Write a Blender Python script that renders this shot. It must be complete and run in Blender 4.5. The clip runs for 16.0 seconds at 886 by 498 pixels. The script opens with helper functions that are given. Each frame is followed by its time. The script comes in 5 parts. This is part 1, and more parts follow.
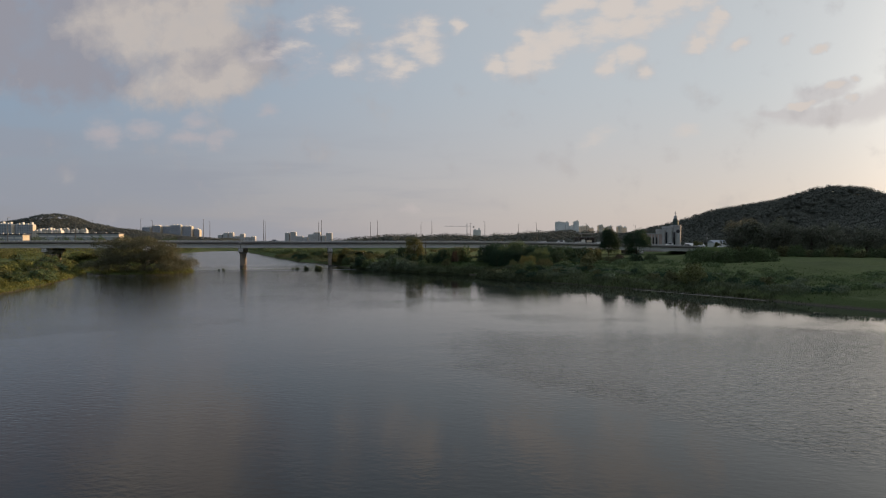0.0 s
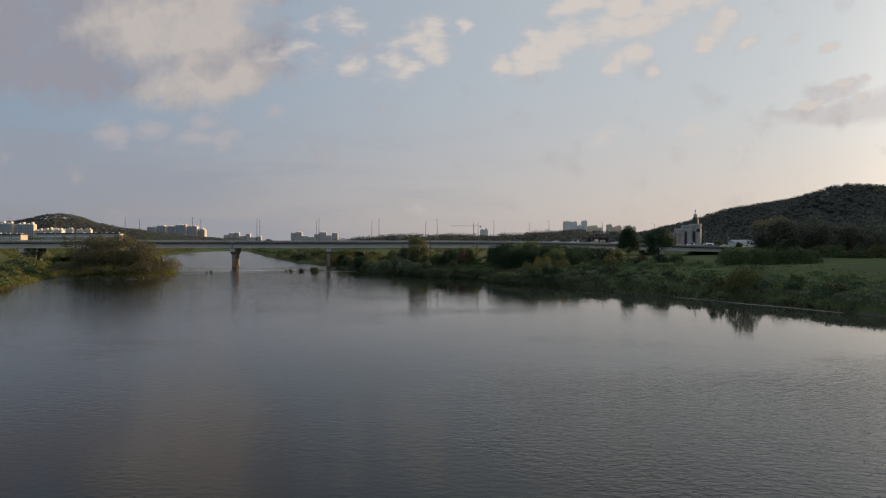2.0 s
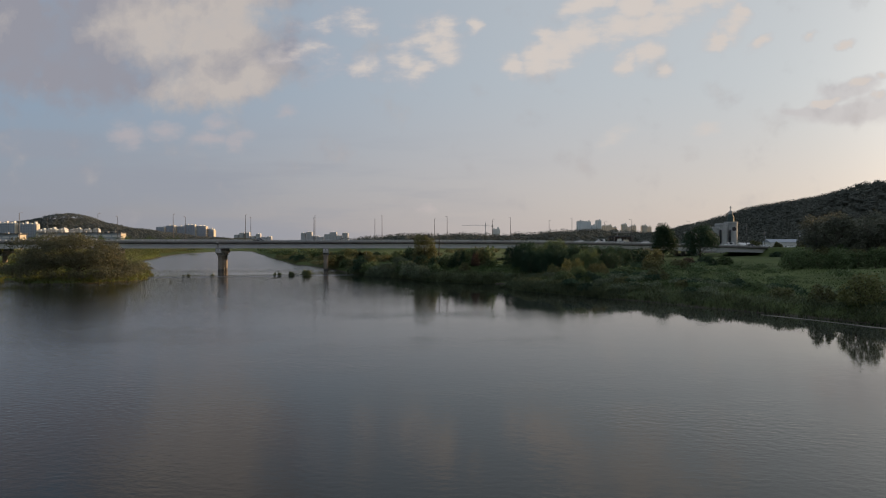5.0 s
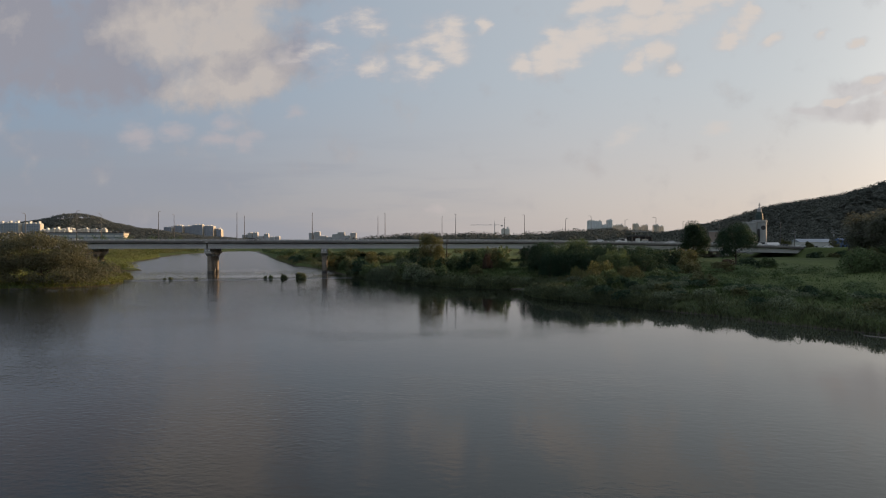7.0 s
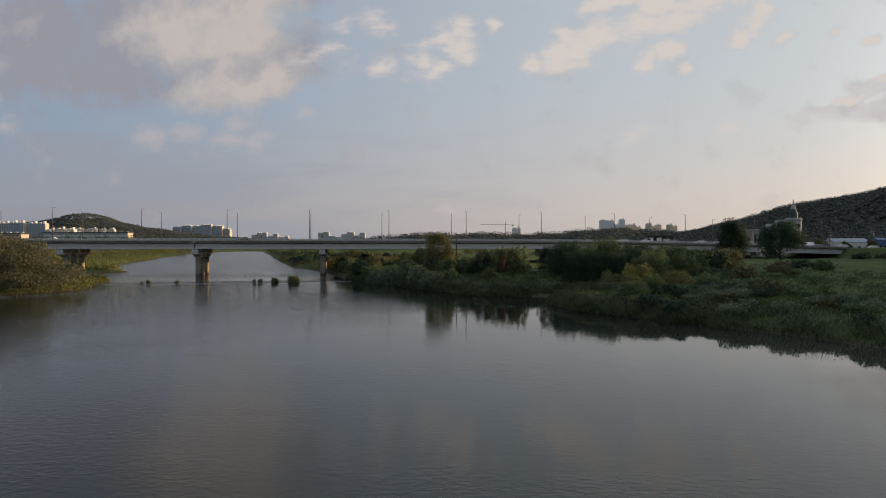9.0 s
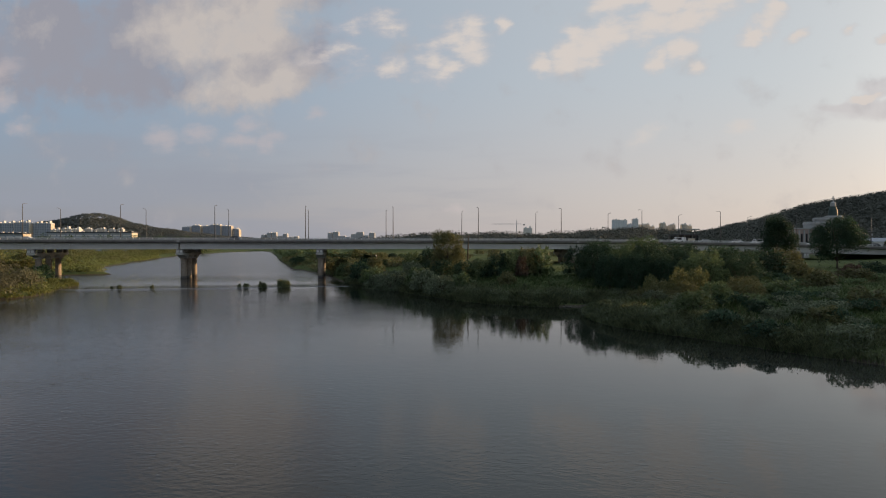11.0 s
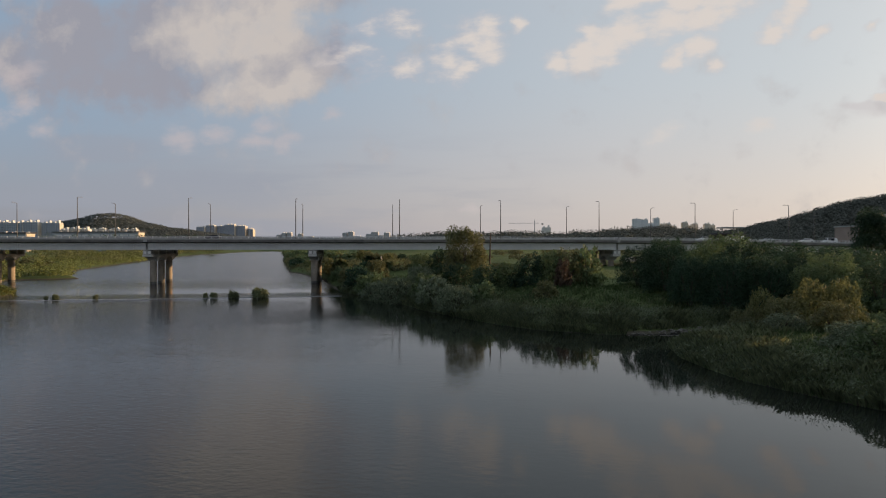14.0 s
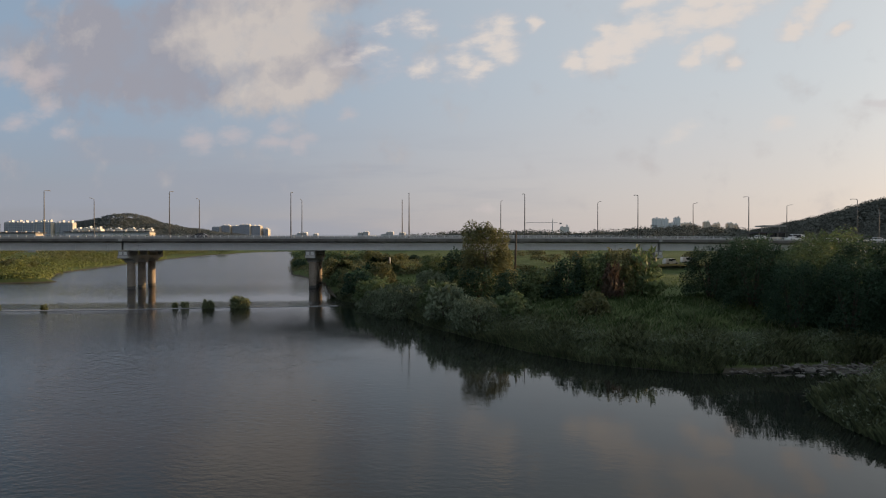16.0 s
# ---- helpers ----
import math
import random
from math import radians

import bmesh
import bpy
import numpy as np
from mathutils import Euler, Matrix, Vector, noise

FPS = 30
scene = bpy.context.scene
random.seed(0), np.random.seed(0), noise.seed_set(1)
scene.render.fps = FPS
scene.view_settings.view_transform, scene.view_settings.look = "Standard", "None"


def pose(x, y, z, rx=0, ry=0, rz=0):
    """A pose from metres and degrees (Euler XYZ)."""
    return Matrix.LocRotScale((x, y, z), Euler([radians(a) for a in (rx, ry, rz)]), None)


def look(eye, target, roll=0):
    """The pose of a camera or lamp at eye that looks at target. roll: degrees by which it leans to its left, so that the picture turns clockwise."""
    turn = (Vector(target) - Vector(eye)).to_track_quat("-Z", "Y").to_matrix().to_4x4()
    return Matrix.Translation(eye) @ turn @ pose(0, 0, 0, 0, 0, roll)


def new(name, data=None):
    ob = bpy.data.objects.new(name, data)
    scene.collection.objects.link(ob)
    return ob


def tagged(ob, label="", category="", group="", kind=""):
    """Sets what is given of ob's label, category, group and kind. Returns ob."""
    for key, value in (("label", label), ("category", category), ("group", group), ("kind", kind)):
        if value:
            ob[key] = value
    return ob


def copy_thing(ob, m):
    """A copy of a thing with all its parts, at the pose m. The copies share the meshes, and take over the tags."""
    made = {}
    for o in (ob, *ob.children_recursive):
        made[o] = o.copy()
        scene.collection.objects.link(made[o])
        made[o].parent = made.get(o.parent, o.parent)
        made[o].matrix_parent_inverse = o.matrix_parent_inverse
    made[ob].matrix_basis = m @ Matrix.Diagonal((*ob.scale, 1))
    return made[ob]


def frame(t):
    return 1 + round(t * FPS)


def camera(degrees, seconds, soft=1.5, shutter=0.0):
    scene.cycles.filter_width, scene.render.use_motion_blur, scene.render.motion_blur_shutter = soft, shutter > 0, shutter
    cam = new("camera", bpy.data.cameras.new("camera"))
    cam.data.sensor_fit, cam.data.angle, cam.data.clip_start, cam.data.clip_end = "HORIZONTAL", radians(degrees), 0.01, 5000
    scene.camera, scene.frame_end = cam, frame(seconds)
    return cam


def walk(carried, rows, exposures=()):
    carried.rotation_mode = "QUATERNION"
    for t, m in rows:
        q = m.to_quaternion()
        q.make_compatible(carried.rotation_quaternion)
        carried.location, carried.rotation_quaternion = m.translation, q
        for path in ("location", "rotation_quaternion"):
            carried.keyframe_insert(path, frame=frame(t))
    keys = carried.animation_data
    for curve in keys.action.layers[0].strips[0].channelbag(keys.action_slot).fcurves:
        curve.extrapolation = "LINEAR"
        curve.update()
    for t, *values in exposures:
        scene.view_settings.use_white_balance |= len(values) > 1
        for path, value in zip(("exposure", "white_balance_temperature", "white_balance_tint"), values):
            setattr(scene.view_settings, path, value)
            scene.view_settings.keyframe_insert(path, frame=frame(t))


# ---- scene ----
CAMERA_Z, PITCH = 11.16, -0.325
ROWS = [(0.0, 0.00, 0.00, 0.009), (0.5, 0.05, 5.44, 0.151), (1.0, 0.09, 10.86, 0.301), (1.5, 0.11, 16.29, 0.458),
        (2.0, 0.12, 21.70, 0.618), (2.5, 0.12, 27.11, 0.781), (3.0, 0.10, 32.52, 0.948), (3.5, 0.07, 37.92, 1.117),
        (4.0, 0.02, 43.32, 1.290), (4.5, -0.04, 48.72, 1.469), (5.0, -0.12, 54.12, 1.653), (5.5, -0.22, 59.51, 1.844),
        (6.0, -0.34, 64.91, 2.042), (6.5, -0.48, 70.30, 2.248), (7.0, -0.64, 75.69, 2.461), (7.5, -0.81, 81.09, 2.681),
        (8.0, -1.01, 86.49, 2.907), (8.5, -1.23, 91.89, 3.138), (9.0, -1.48, 97.29, 3.373), (9.5, -1.74, 102.70, 3.610),
        (10.0, -2.03, 108.12, 3.848), (10.5, -2.34, 113.53, 4.086), (11.0, -2.68, 118.96, 4.323), (11.5, -3.04, 124.39, 4.559),
        (12.0, -3.43, 129.83, 4.794), (12.5, -3.85, 135.27, 5.031), (13.0, -4.29, 140.73, 5.271), (13.5, -4.76, 146.19, 5.522),
        (14.0, -5.26, 151.67, 5.789), (14.5, -5.79, 157.15, 6.083), (15.0, -6.35, 162.64, 6.415), (15.5, -6.94, 168.15, 6.804),
        (16.0, -7.56, 173.67, 7.268)]
EXPOSURE = 0.0
cam = camera(73.0, 16.0, soft=1.1)
walk(cam, [(t, pose(x, y, CAMERA_Z, 90 + PITCH, 0, yaw)) for t, x, y, yaw in ROWS], exposures=[(0, EXPOSURE - 0.02), (7, EXPOSURE), (12, EXPOSURE + 0.07), (16, EXPOSURE + 0.13)])

# ---------------------------------------------------------------- sky and sun
SUN_AZ, SUN_EL = 62.0, 9.2          # degrees to the right of north, and up
SKY_STRENGTH, SUN_STRENGTH = 0.10, 4.8

# clouds as soft patches: bearing and height as tangents, half-widths, tilt
BANK = [(-0.456, 0.353, 0.217, 0.142, -6), (-0.626, 0.344, 0.179, 0.132, 0), (-0.353, 0.297, 0.113, 0.071, 25), (-0.795, 0.353, 0.161, 0.123, 0), (-0.428, 0.466, 0.246, 0.104, 0),
        (-0.456, 0.287, 0.142, 0.071, 0)]
PUFF = [(-0.225, 0.380, 0.042, 0.034, 20), (-0.171, 0.381, 0.032, 0.049, 70), (-0.268, 0.330, 0.076, 0.052, 10), (-0.225, 0.308, 0.057, 0.034, 10), (-0.164, 0.301, 0.047, 0.028, 0),
        (-0.030, 0.368, 0.036, 0.032, 35), (-0.046, 0.339, 0.049, 0.062, 62), (-0.065, 0.295, 0.047, 0.032, 40), (-0.089, 0.316, 0.057, 0.047, 30), (0.026, 0.363, 0.017, 0.019, 60),
        (0.087, 0.302, 0.026, 0.032, 50), (0.133, 0.316, 0.057, 0.038, 40), (0.166, 0.327, 0.057, 0.042, 35), (0.203, 0.344, 0.076, 0.043, 32), (0.260, 0.361, 0.076, 0.043, 28),
        (0.316, 0.372, 0.066, 0.038, 22), (0.368, 0.398, 0.085, 0.040, 14), (0.288, 0.400, 0.066, 0.047, 45), (0.415, 0.410, 0.057, 0.032, 15), (0.145, 0.351, 0.023, 0.032, 70),
        (0.274, 0.304, 0.040, 0.023, 40), (0.307, 0.323, 0.047, 0.026, 35), (0.340, 0.287, 0.021, 0.015, 40), (0.425, 0.338, 0.043, 0.019, 30), (0.450, 0.358, 0.038, 0.025, 45),
        (0.459, 0.383, 0.019, 0.025, 70), (0.493, 0.334, 0.034, 0.014, 28), (0.571, 0.342, 0.019, 0.011, 30), (0.627, 0.327, 0.025, 0.009, 20), (0.689, 0.282, 0.015, 0.011, 20),
        (0.656, 0.270, 0.028, 0.010, 15), (0.599, 0.238, 0.032, 0.008, 12), (0.686, 0.248, 0.021, 0.011, 10), (0.213, 0.400, 0.057, 0.025, 20)]
WISP = [(-0.560, 0.188, 0.032, 0.042, 75), (-0.504, 0.193, 0.042, 0.023, 0), (-0.372, 0.177, 0.032, 0.023, 20), (-0.428, 0.181, 0.042, 0.019, 0), (-0.414, 0.205, 0.032, 0.019, 10),
        (0.255, 0.180, 0.034, 0.021, 25), (0.403, 0.191, 0.032, 0.017, 20), (-0.289, 0.226, 0.028, 0.017, 0), (-0.056, 0.060, 0.021, 0.011, 0), (-0.922, 0.230, 0.047, 0.030, 10),
        (-0.870, 0.312, 0.057, 0.034, 10), (-0.864, 0.259, 0.042, 0.028, 20), (-0.825, 0.210, 0.038, 0.023, 10), (-0.933, 0.329, 0.047, 0.038, 0)]
BAR = [(0.656, 0.225, 0.123, 0.021, 8), (0.731, 0.242, 0.113, 0.034, 10), (0.576, 0.219, 0.057, 0.011, 6), (0.646, 0.269, 0.057, 0.019, 18), (-0.721, 0.174, 0.123, 0.025, 0),
        (-0.763, 0.185, 0.085, 0.021, 0), (-0.617, 0.099, 0.283, 0.038, 0), (-0.933, 0.371, 0.057, 0.047, 0)]
LIT = [(-0.428, 0.358, 0.123, 0.113, 0), (-0.456, 0.269, 0.113, 0.057, 0), (-0.338, 0.278, 0.057, 0.038, 35), (-0.614, 0.374, 0.028, 0.057, -70), (-0.367, 0.381, 0.076, 0.057, 0),
        (-0.527, 0.344, 0.066, 0.085, 0), (-0.310, 0.311, 0.034, 0.028, 30)]
DIM = [(-0.579, 0.283, 0.123, 0.052, 0), (-0.710, 0.353, 0.104, 0.113, 0), (-0.386, 0.304, 0.036, 0.028, 20), (-0.287, 0.344, 0.057, 0.057, 0)]


class Net:
    """Short-hand for building a node tree."""

    def __init__(self, tree):
        self.tree = tree
        tree.nodes.clear()

    def add(self, kind, ins=None, **attrs):
        n = self.tree.nodes.new(kind)
        for k, v in attrs.items():
            setattr(n, k, v)
        for k, v in (ins or {}).items():
            if isinstance(v, bpy.types.NodeSocket):
                self.tree.links.new(v, n.inputs[k])
            else:
                n.inputs[k].default_value = v
        return n

    def math(self, op, a, b=0.0, c=0.0, clamp=False):
        return self.add("ShaderNodeMath", {0: a, 1: b, 2: c}, operation=op, use_clamp=clamp).outputs[0]

    def vmath(self, op, a, b=(0, 0, 0)):
        return self.add("ShaderNodeVectorMath", {0: a, 1: b}, operation=op).outputs[0]

    def ramp(self, x, a, b, lo=0.0, hi=1.0, smooth=True):
        return self.add("ShaderNodeMapRange", {0: x, 1: a, 2: b, 3: lo, 4: hi},
                        interpolation_type="SMOOTHSTEP" if smooth else "LINEAR").outputs[0]

    def mix(self, fac, a, b, blend="MIX"):
        n = self.add("ShaderNodeMix", data_type="RGBA", blend_type=blend)
        for i, v in ((0, fac), (6, a), (7, b)):
            if isinstance(v, bpy.types.NodeSocket):
                self.tree.links.new(v, n.inputs[i])
            else:
                n.inputs[i].default_value = v if i == 0 else (*v[:3], 1)
        return n.outputs[2]

    def noise(self, vec, scale, detail=4.0, rough=0.55, dist=0.0, dims="3D"):
        return self.add("ShaderNodeTexNoise", {"Vector": vec, "Scale": scale, "Detail": detail, "Roughness": rough, "Distortion": dist},
                        noise_dimensions=dims).outputs[0]


def build_world():
    world = bpy.data.worlds.new("world")
    world.use_nodes = True
    scene.world = world
    n = Net(world.node_tree)
    d = n.add("ShaderNodeTexCoord").outputs["Generated"]
    xyz = n.add("ShaderNodeSeparateXYZ", {0: d})
    ahead = n.math("MAXIMUM", n.math("ABSOLUTE", xyz.outputs[1]), 0.08)
    qx, qz = n.math("DIVIDE", xyz.outputs[0], ahead), n.math("DIVIDE", xyz.outputs[2], ahead)
    q = n.add("ShaderNodeCombineXYZ", {0: qx, 1: qz, 2: 0.0}).outputs[0]
    sky = n.add("ShaderNodeTexSky", sky_type="NISHITA", sun_disc=False, sun_elevation=radians(SUN_EL), sun_rotation=radians(SUN_AZ),
                altitude=20.0, air_density=1.0, dust_density=2.2, ozone_density=1.6).outputs[0]

    # evening haze: grey-lilac low down, warmer towards the sun
    side = n.ramp(n.math("ADD", n.math("MULTIPLY", xyz.outputs[0], math.sin(radians(SUN_AZ))),
                         n.math("MULTIPLY", xyz.outputs[1], math.cos(radians(SUN_AZ)))), -0.3, 1.0)
    low = n.mix(side, HAZE_LEFT, HAZE_SUN)
    high = n.mix(side, ZENITH_LEFT, ZENITH_SUN)
    haze = n.mix(n.ramp(qz, 0.03, 0.30), low, high)
    haze = n.mix(n.ramp(qz, 0.42, 1.0), haze, n.mix(side, ZENITH, ZENITH_WARM))
    base = n.mix(0.8, n.mix(1.0, sky, (SKY_GAIN, SKY_GAIN, SKY_GAIN), "MULTIPLY"), haze)

    base = n.mix(n.ramp(xyz.outputs[2], 0.52, 0.85), base, OVERHEAD)

    # the bright sky round the low sun
    az, el = radians(SUN_AZ), radians(SUN_EL)
    facing = n.add("ShaderNodeVectorMath", {0: d, 1: (math.sin(az) * math.cos(el), math.cos(az) * math.cos(el), math.sin(el))}, operation="DOT_PRODUCT").outputs["Value"]
    glow = n.math("MULTIPLY", n.math("POWER", n.math("MAXIMUM", facing, 0.0), 24.0), 18.0)
    base = n.mix(1.0, base, n.mix(1.0, n.add("ShaderNodeCombineColor", {0: glow, 1: glow, 2: glow}).outputs[0], (1.0, 0.88, 0.76), "MULTIPLY"), "ADD")

    def warp(vec, scale, amount):
        wob = n.add("ShaderNodeTexNoise", {"Vector": vec, "Scale": scale, "Detail": 4.0, "Roughness": 0.6})
        return n.vmath("ADD", vec, n.add("ShaderNodeVectorMath", {0: n.vmath("SUBTRACT", wob.outputs["Color"], (0.5, 0.5, 0.5)), "Scale": amount},
                                         operation="SCALE").outputs[0])

    broad, close = warp(q, 7.0, 0.07), warp(warp(q, 9.0, 0.03), 34.0, 0.022)

    def cover(list_of, vec, grow=1.0):
        total = None
        for cx, cz, rx, rz, turn in list_of:
            m = n.add("ShaderNodeMapping", {"Vector": vec, "Location": (cx, cz, 0), "Rotation": (0, 0, radians(turn)), "Scale": (rx * grow, rz * grow, 1)},
                      vector_type="TEXTURE").outputs[0]
            g = n.add("ShaderNodeTexGradient", {0: m}, gradient_type="SPHERICAL").outputs[1]
            total = g if total is None else n.math("MAXIMUM", total, g)
        return total

    bank, puff, wisp, bar = cover(BANK, broad, 1.12), cover(PUFF, close, 1.35), cover(WISP, close, 1.3), cover(BAR, broad, 1.3)
    billow = warp(warp(q, 6.0, 0.08), 22.0, 0.035)
    lit, dim = cover(LIT, billow, 1.45), cover(DIM, billow, 1.5)
    tilted = n.add("ShaderNodeMapping", {"Vector": q, "Rotation": (0, 0, radians(-38)), "Scale": (0.6, 1.5, 1)}).outputs[0]
    coarse, fine = n.noise(q, 11.0, 6.0, 0.55), n.noise(tilted, 26.0, 5.0, 0.58)
    knots = n.math("SUBTRACT", n.noise(billow, 17.0, 5.0, 0.6), 0.5)

    # thin level bars of grey cloud low in the sky
    level = n.noise(n.add("ShaderNodeMapping", {"Vector": q, "Scale": (1.6, 13.0, 1)}).outputs[0], 1.6, 4.0, 0.55)
    stratus = n.math("MULTIPLY", n.math("MULTIPLY", n.ramp(level, 0.44, 0.66), n.ramp(qz, 0.22, 0.10)), n.ramp(qx, 0.25, -0.35, 0.0, 0.55))
    base = n.mix(stratus, base, BAR_SHADE)
    veil = n.math("MULTIPLY", n.ramp(n.math("ADD", bar, n.math("MULTIPLY", n.math("SUBTRACT", coarse, 0.5), 0.7)), 0.05, 0.6), 0.5)
    base = n.mix(veil, base, n.mix(n.ramp(qx, -0.2, 0.5), BAR_SHADE, BAR_WARM))

    # the large heap: grey on its left and below, cream where the sun reaches
    dens = n.math("ADD", n.math("MULTIPLY", bank, 1.9), n.math("MULTIPLY", n.math("SUBTRACT", coarse, 0.5), 2.4))
    heap = n.ramp(dens, 0.05, 0.95)
    glowing = n.math("ADD", n.math("SUBTRACT", n.math("MULTIPLY", lit, 0.95), n.math("MULTIPLY", dim, 0.75)),
                     n.math("ADD", n.math("ADD", n.math("MULTIPLY", n.math("SUBTRACT", coarse, 0.5), 1.4), n.math("MULTIPLY", knots, 1.5)), n.ramp(qx, -0.75, -0.35, 0.12, 0.32)), clamp=True)
    full = n.mix(n.math("MULTIPLY", heap, n.ramp(coarse, 0.3, 0.55, 0.72, 0.96)), base, n.mix(glowing, CLOUD_SHADE, CLOUD_LIT))

    # small bright clouds drawn out by the wind, each thinning to a lilac veil
    body = n.math("ADD", n.math("MULTIPLY", puff, n.ramp(qx, -0.35, 0.15, 0.62, 1.08)), n.math("MULTIPLY", n.math("SUBTRACT", fine, 0.5), 1.4))
    body = n.math("ADD", body, n.math("MULTIPLY", n.math("SUBTRACT", coarse, 0.5), 1.0))
    thin = n.math("MULTIPLY", n.ramp(body, 0.10, 1.0), n.ramp(puff, 0.0, 0.55))
    full = n.mix(n.math("MULTIPLY", thin, 0.92), full, n.mix(n.ramp(body, 0.25, 0.85), n.mix(n.ramp(qx, -0.3, 0.2), PUFF_VEIL, PUFF_VEIL_SUN), PUFF_LIT))
    faint = n.math("MULTIPLY", n.ramp(n.math("ADD", wisp, n.math("MULTIPLY", n.math("SUBTRACT", fine, 0.5), 1.6)), 0.1, 1.1), n.ramp(wisp, 0.0, 0.5))
    full = n.mix(n.math("MULTIPLY", faint, 0.6), full, n.mix(n.ramp(qx, -0.2, 0.2), WISP_PINK, PUFF_LIT))
    bg = n.add("ShaderNodeBackground", {0: full, 1: SKY_STRENGTH})
    n.add("ShaderNodeOutputWorld", {0: bg.outputs[0]})


SKY_GAIN = 1.0
OVERHEAD = (4.3, 4.8, 5.6)
HAZE_LEFT, HAZE_SUN = (3.15, 3.25, 3.85), (6.75, 6.0, 5.75)
ZENITH, ZENITH_WARM = (1.1, 1.55, 1.95), (5.6, 5.75, 6.0)
ZENITH_LEFT, ZENITH_SUN = (2.9, 3.78, 4.95), (6.1, 6.35, 6.5)
CLOUD_SHADE, CLOUD_LIT = (3.0, 3.0, 3.45), (5.3, 4.8, 4.5)
PUFF_LIT, PUFF_VEIL, PUFF_VEIL_SUN = (6.6, 5.95, 5.5), (4.1, 4.0, 4.6), (5.2, 5.1, 5.3)
BAR_SHADE, BAR_WARM, WISP_PINK = (3.0, 3.2, 3.75), (5.2, 4.75, 4.8), (5.0, 4.4, 4.45)
build_world()

sun = new("sun", bpy.data.lights.new("sun", "SUN"))
sun.data.energy, sun.data.angle, sun.data.color = SUN_STRENGTH, radians(0.6), (1.0, 0.65, 0.34)
toward = Vector((math.sin(radians(SUN_AZ)) * math.cos(radians(SUN_EL)), math.cos(radians(SUN_AZ)) * math.cos(radians(SUN_EL)), math.sin(radians(SUN_EL))))
sun.matrix_world = look(toward * 300, (0, 0, 0))


# ---------------------------------------------------------------- materials
def material(name, color, other=None, rough=0.8, scale=0.5, fine=6.0, bump=0.3, dist=0.05, metal=0.0, island=0.0, trans=0.0, spec=0.3, objrand=0.0):
    """A two-scale procedural surface: color and other vary by noise at world size; island and objrand vary piece by piece."""
    m = bpy.data.materials.new(name)
    m.use_nodes = True
    n = Net(m.node_tree)
    geo = n.add("ShaderNodeNewGeometry")
    pos = geo.outputs["Position"]
    other = other or tuple(c * 0.7 for c in color)
    coarse, small = n.noise(pos, scale, 3.0), n.noise(pos, fine, 5.0, 0.6)
    fac = n.ramp(n.math("ADD", n.math("MULTIPLY", coarse, 0.6), n.math("MULTIPLY", small, 0.4)), 0.32, 0.68)
    col = n.mix(fac, other, color)
    if island:
        k = n.ramp(geo.outputs["Random Per Island"], 0.0, 1.0, 1 - island, 1 + island, smooth=False)
        col = n.mix(1.0, col, n.add("ShaderNodeCombineColor", {0: k, 1: k, 2: k}).outputs[0], "MULTIPLY")
    if objrand:
        k = n.ramp(n.add("ShaderNodeObjectInfo").outputs["Random"], 0.0, 1.0, 1 - objrand, 1 + objrand, smooth=False)
        col = n.mix(1.0, col, n.add("ShaderNodeCombineColor", {0: k, 1: k, 2: k}).outputs[0], "MULTIPLY")
    ins = {"Base Color": col, "Roughness": rough, "Metallic": metal, "Specular IOR Level": spec}
    if bump:
        ins["Normal"] = n.add("ShaderNodeBump", {"Strength": bump, "Distance": dist, "Height": small}).outputs[0]
    shader = n.add("ShaderNodeBsdfPrincipled", ins).outputs[0]
    if trans:
        t = n.add("ShaderNodeBsdfTranslucent", {0: col}).outputs[0]
        shader = n.add("ShaderNodeMixShader", {0: trans, 1: shader, 2: t}).outputs[0]
    n.add("ShaderNodeOutputMaterial", {0: shader})
    return m


def leaf_material(name, color, other, island=0.35):
    return material(name, color, other, rough=0.6, scale=0.25, fine=1.3, bump=0, island=island, trans=0.42, spec=0.2, objrand=0.15)


M_LEAF_DARK = leaf_material("leaf_dark_green", (0.046, 0.084, 0.047), (0.034, 0.064, 0.038))
# paler than near foliage: evening haze is put into this leaf colour
M_LEAF_WOOD_HAZE = leaf_material("leaf_wood_edge_hazed", (0.155, 0.163, 0.120), (0.125, 0.134, 0.102), 0.25)
M_LEAF_MID = leaf_material("leaf_green", (0.130, 0.176, 0.080), (0.096, 0.138, 0.066))
M_LEAF_OLIVE = leaf_material("leaf_olive", (0.155, 0.155, 0.068), (0.110, 0.120, 0.060))
M_LEAF_YELLOW = leaf_material("leaf_yellow_green", (0.180, 0.185, 0.072), (0.125, 0.135, 0.058))
M_LEAF_GREY = leaf_material("leaf_willow_grey", (0.172, 0.205, 0.128), (0.130, 0.162, 0.102))
M_LEAF_BROWN = leaf_material("leaf_brown_green", (0.165, 0.160, 0.095), (0.118, 0.120, 0.075), 0.4)
M_LEAF_RUST = leaf_material("leaf_rust", (0.125, 0.085, 0.060), (0.085, 0.062, 0.045))
M_GRASS = leaf_material("grass_blades", (0.190, 0.215, 0.110), (0.135, 0.158, 0.085), 0.4)
M_EDGE = leaf_material("pale_edge_grass", (0.215, 0.245, 0.135), (0.155, 0.185, 0.100), 0.45)
M_MEADOW = leaf_material("meadow_blades", (0.102, 0.150, 0.058), (0.075, 0.115, 0.046), 0.3)
M_REED = leaf_material("reed_blades", (0.200, 0.215, 0.066), (0.135, 0.150, 0.052), 0.4)
M_LEAF_LIME = leaf_material("leaf_lime", (0.200, 0.225, 0.070), (0.135, 0.155, 0.055))
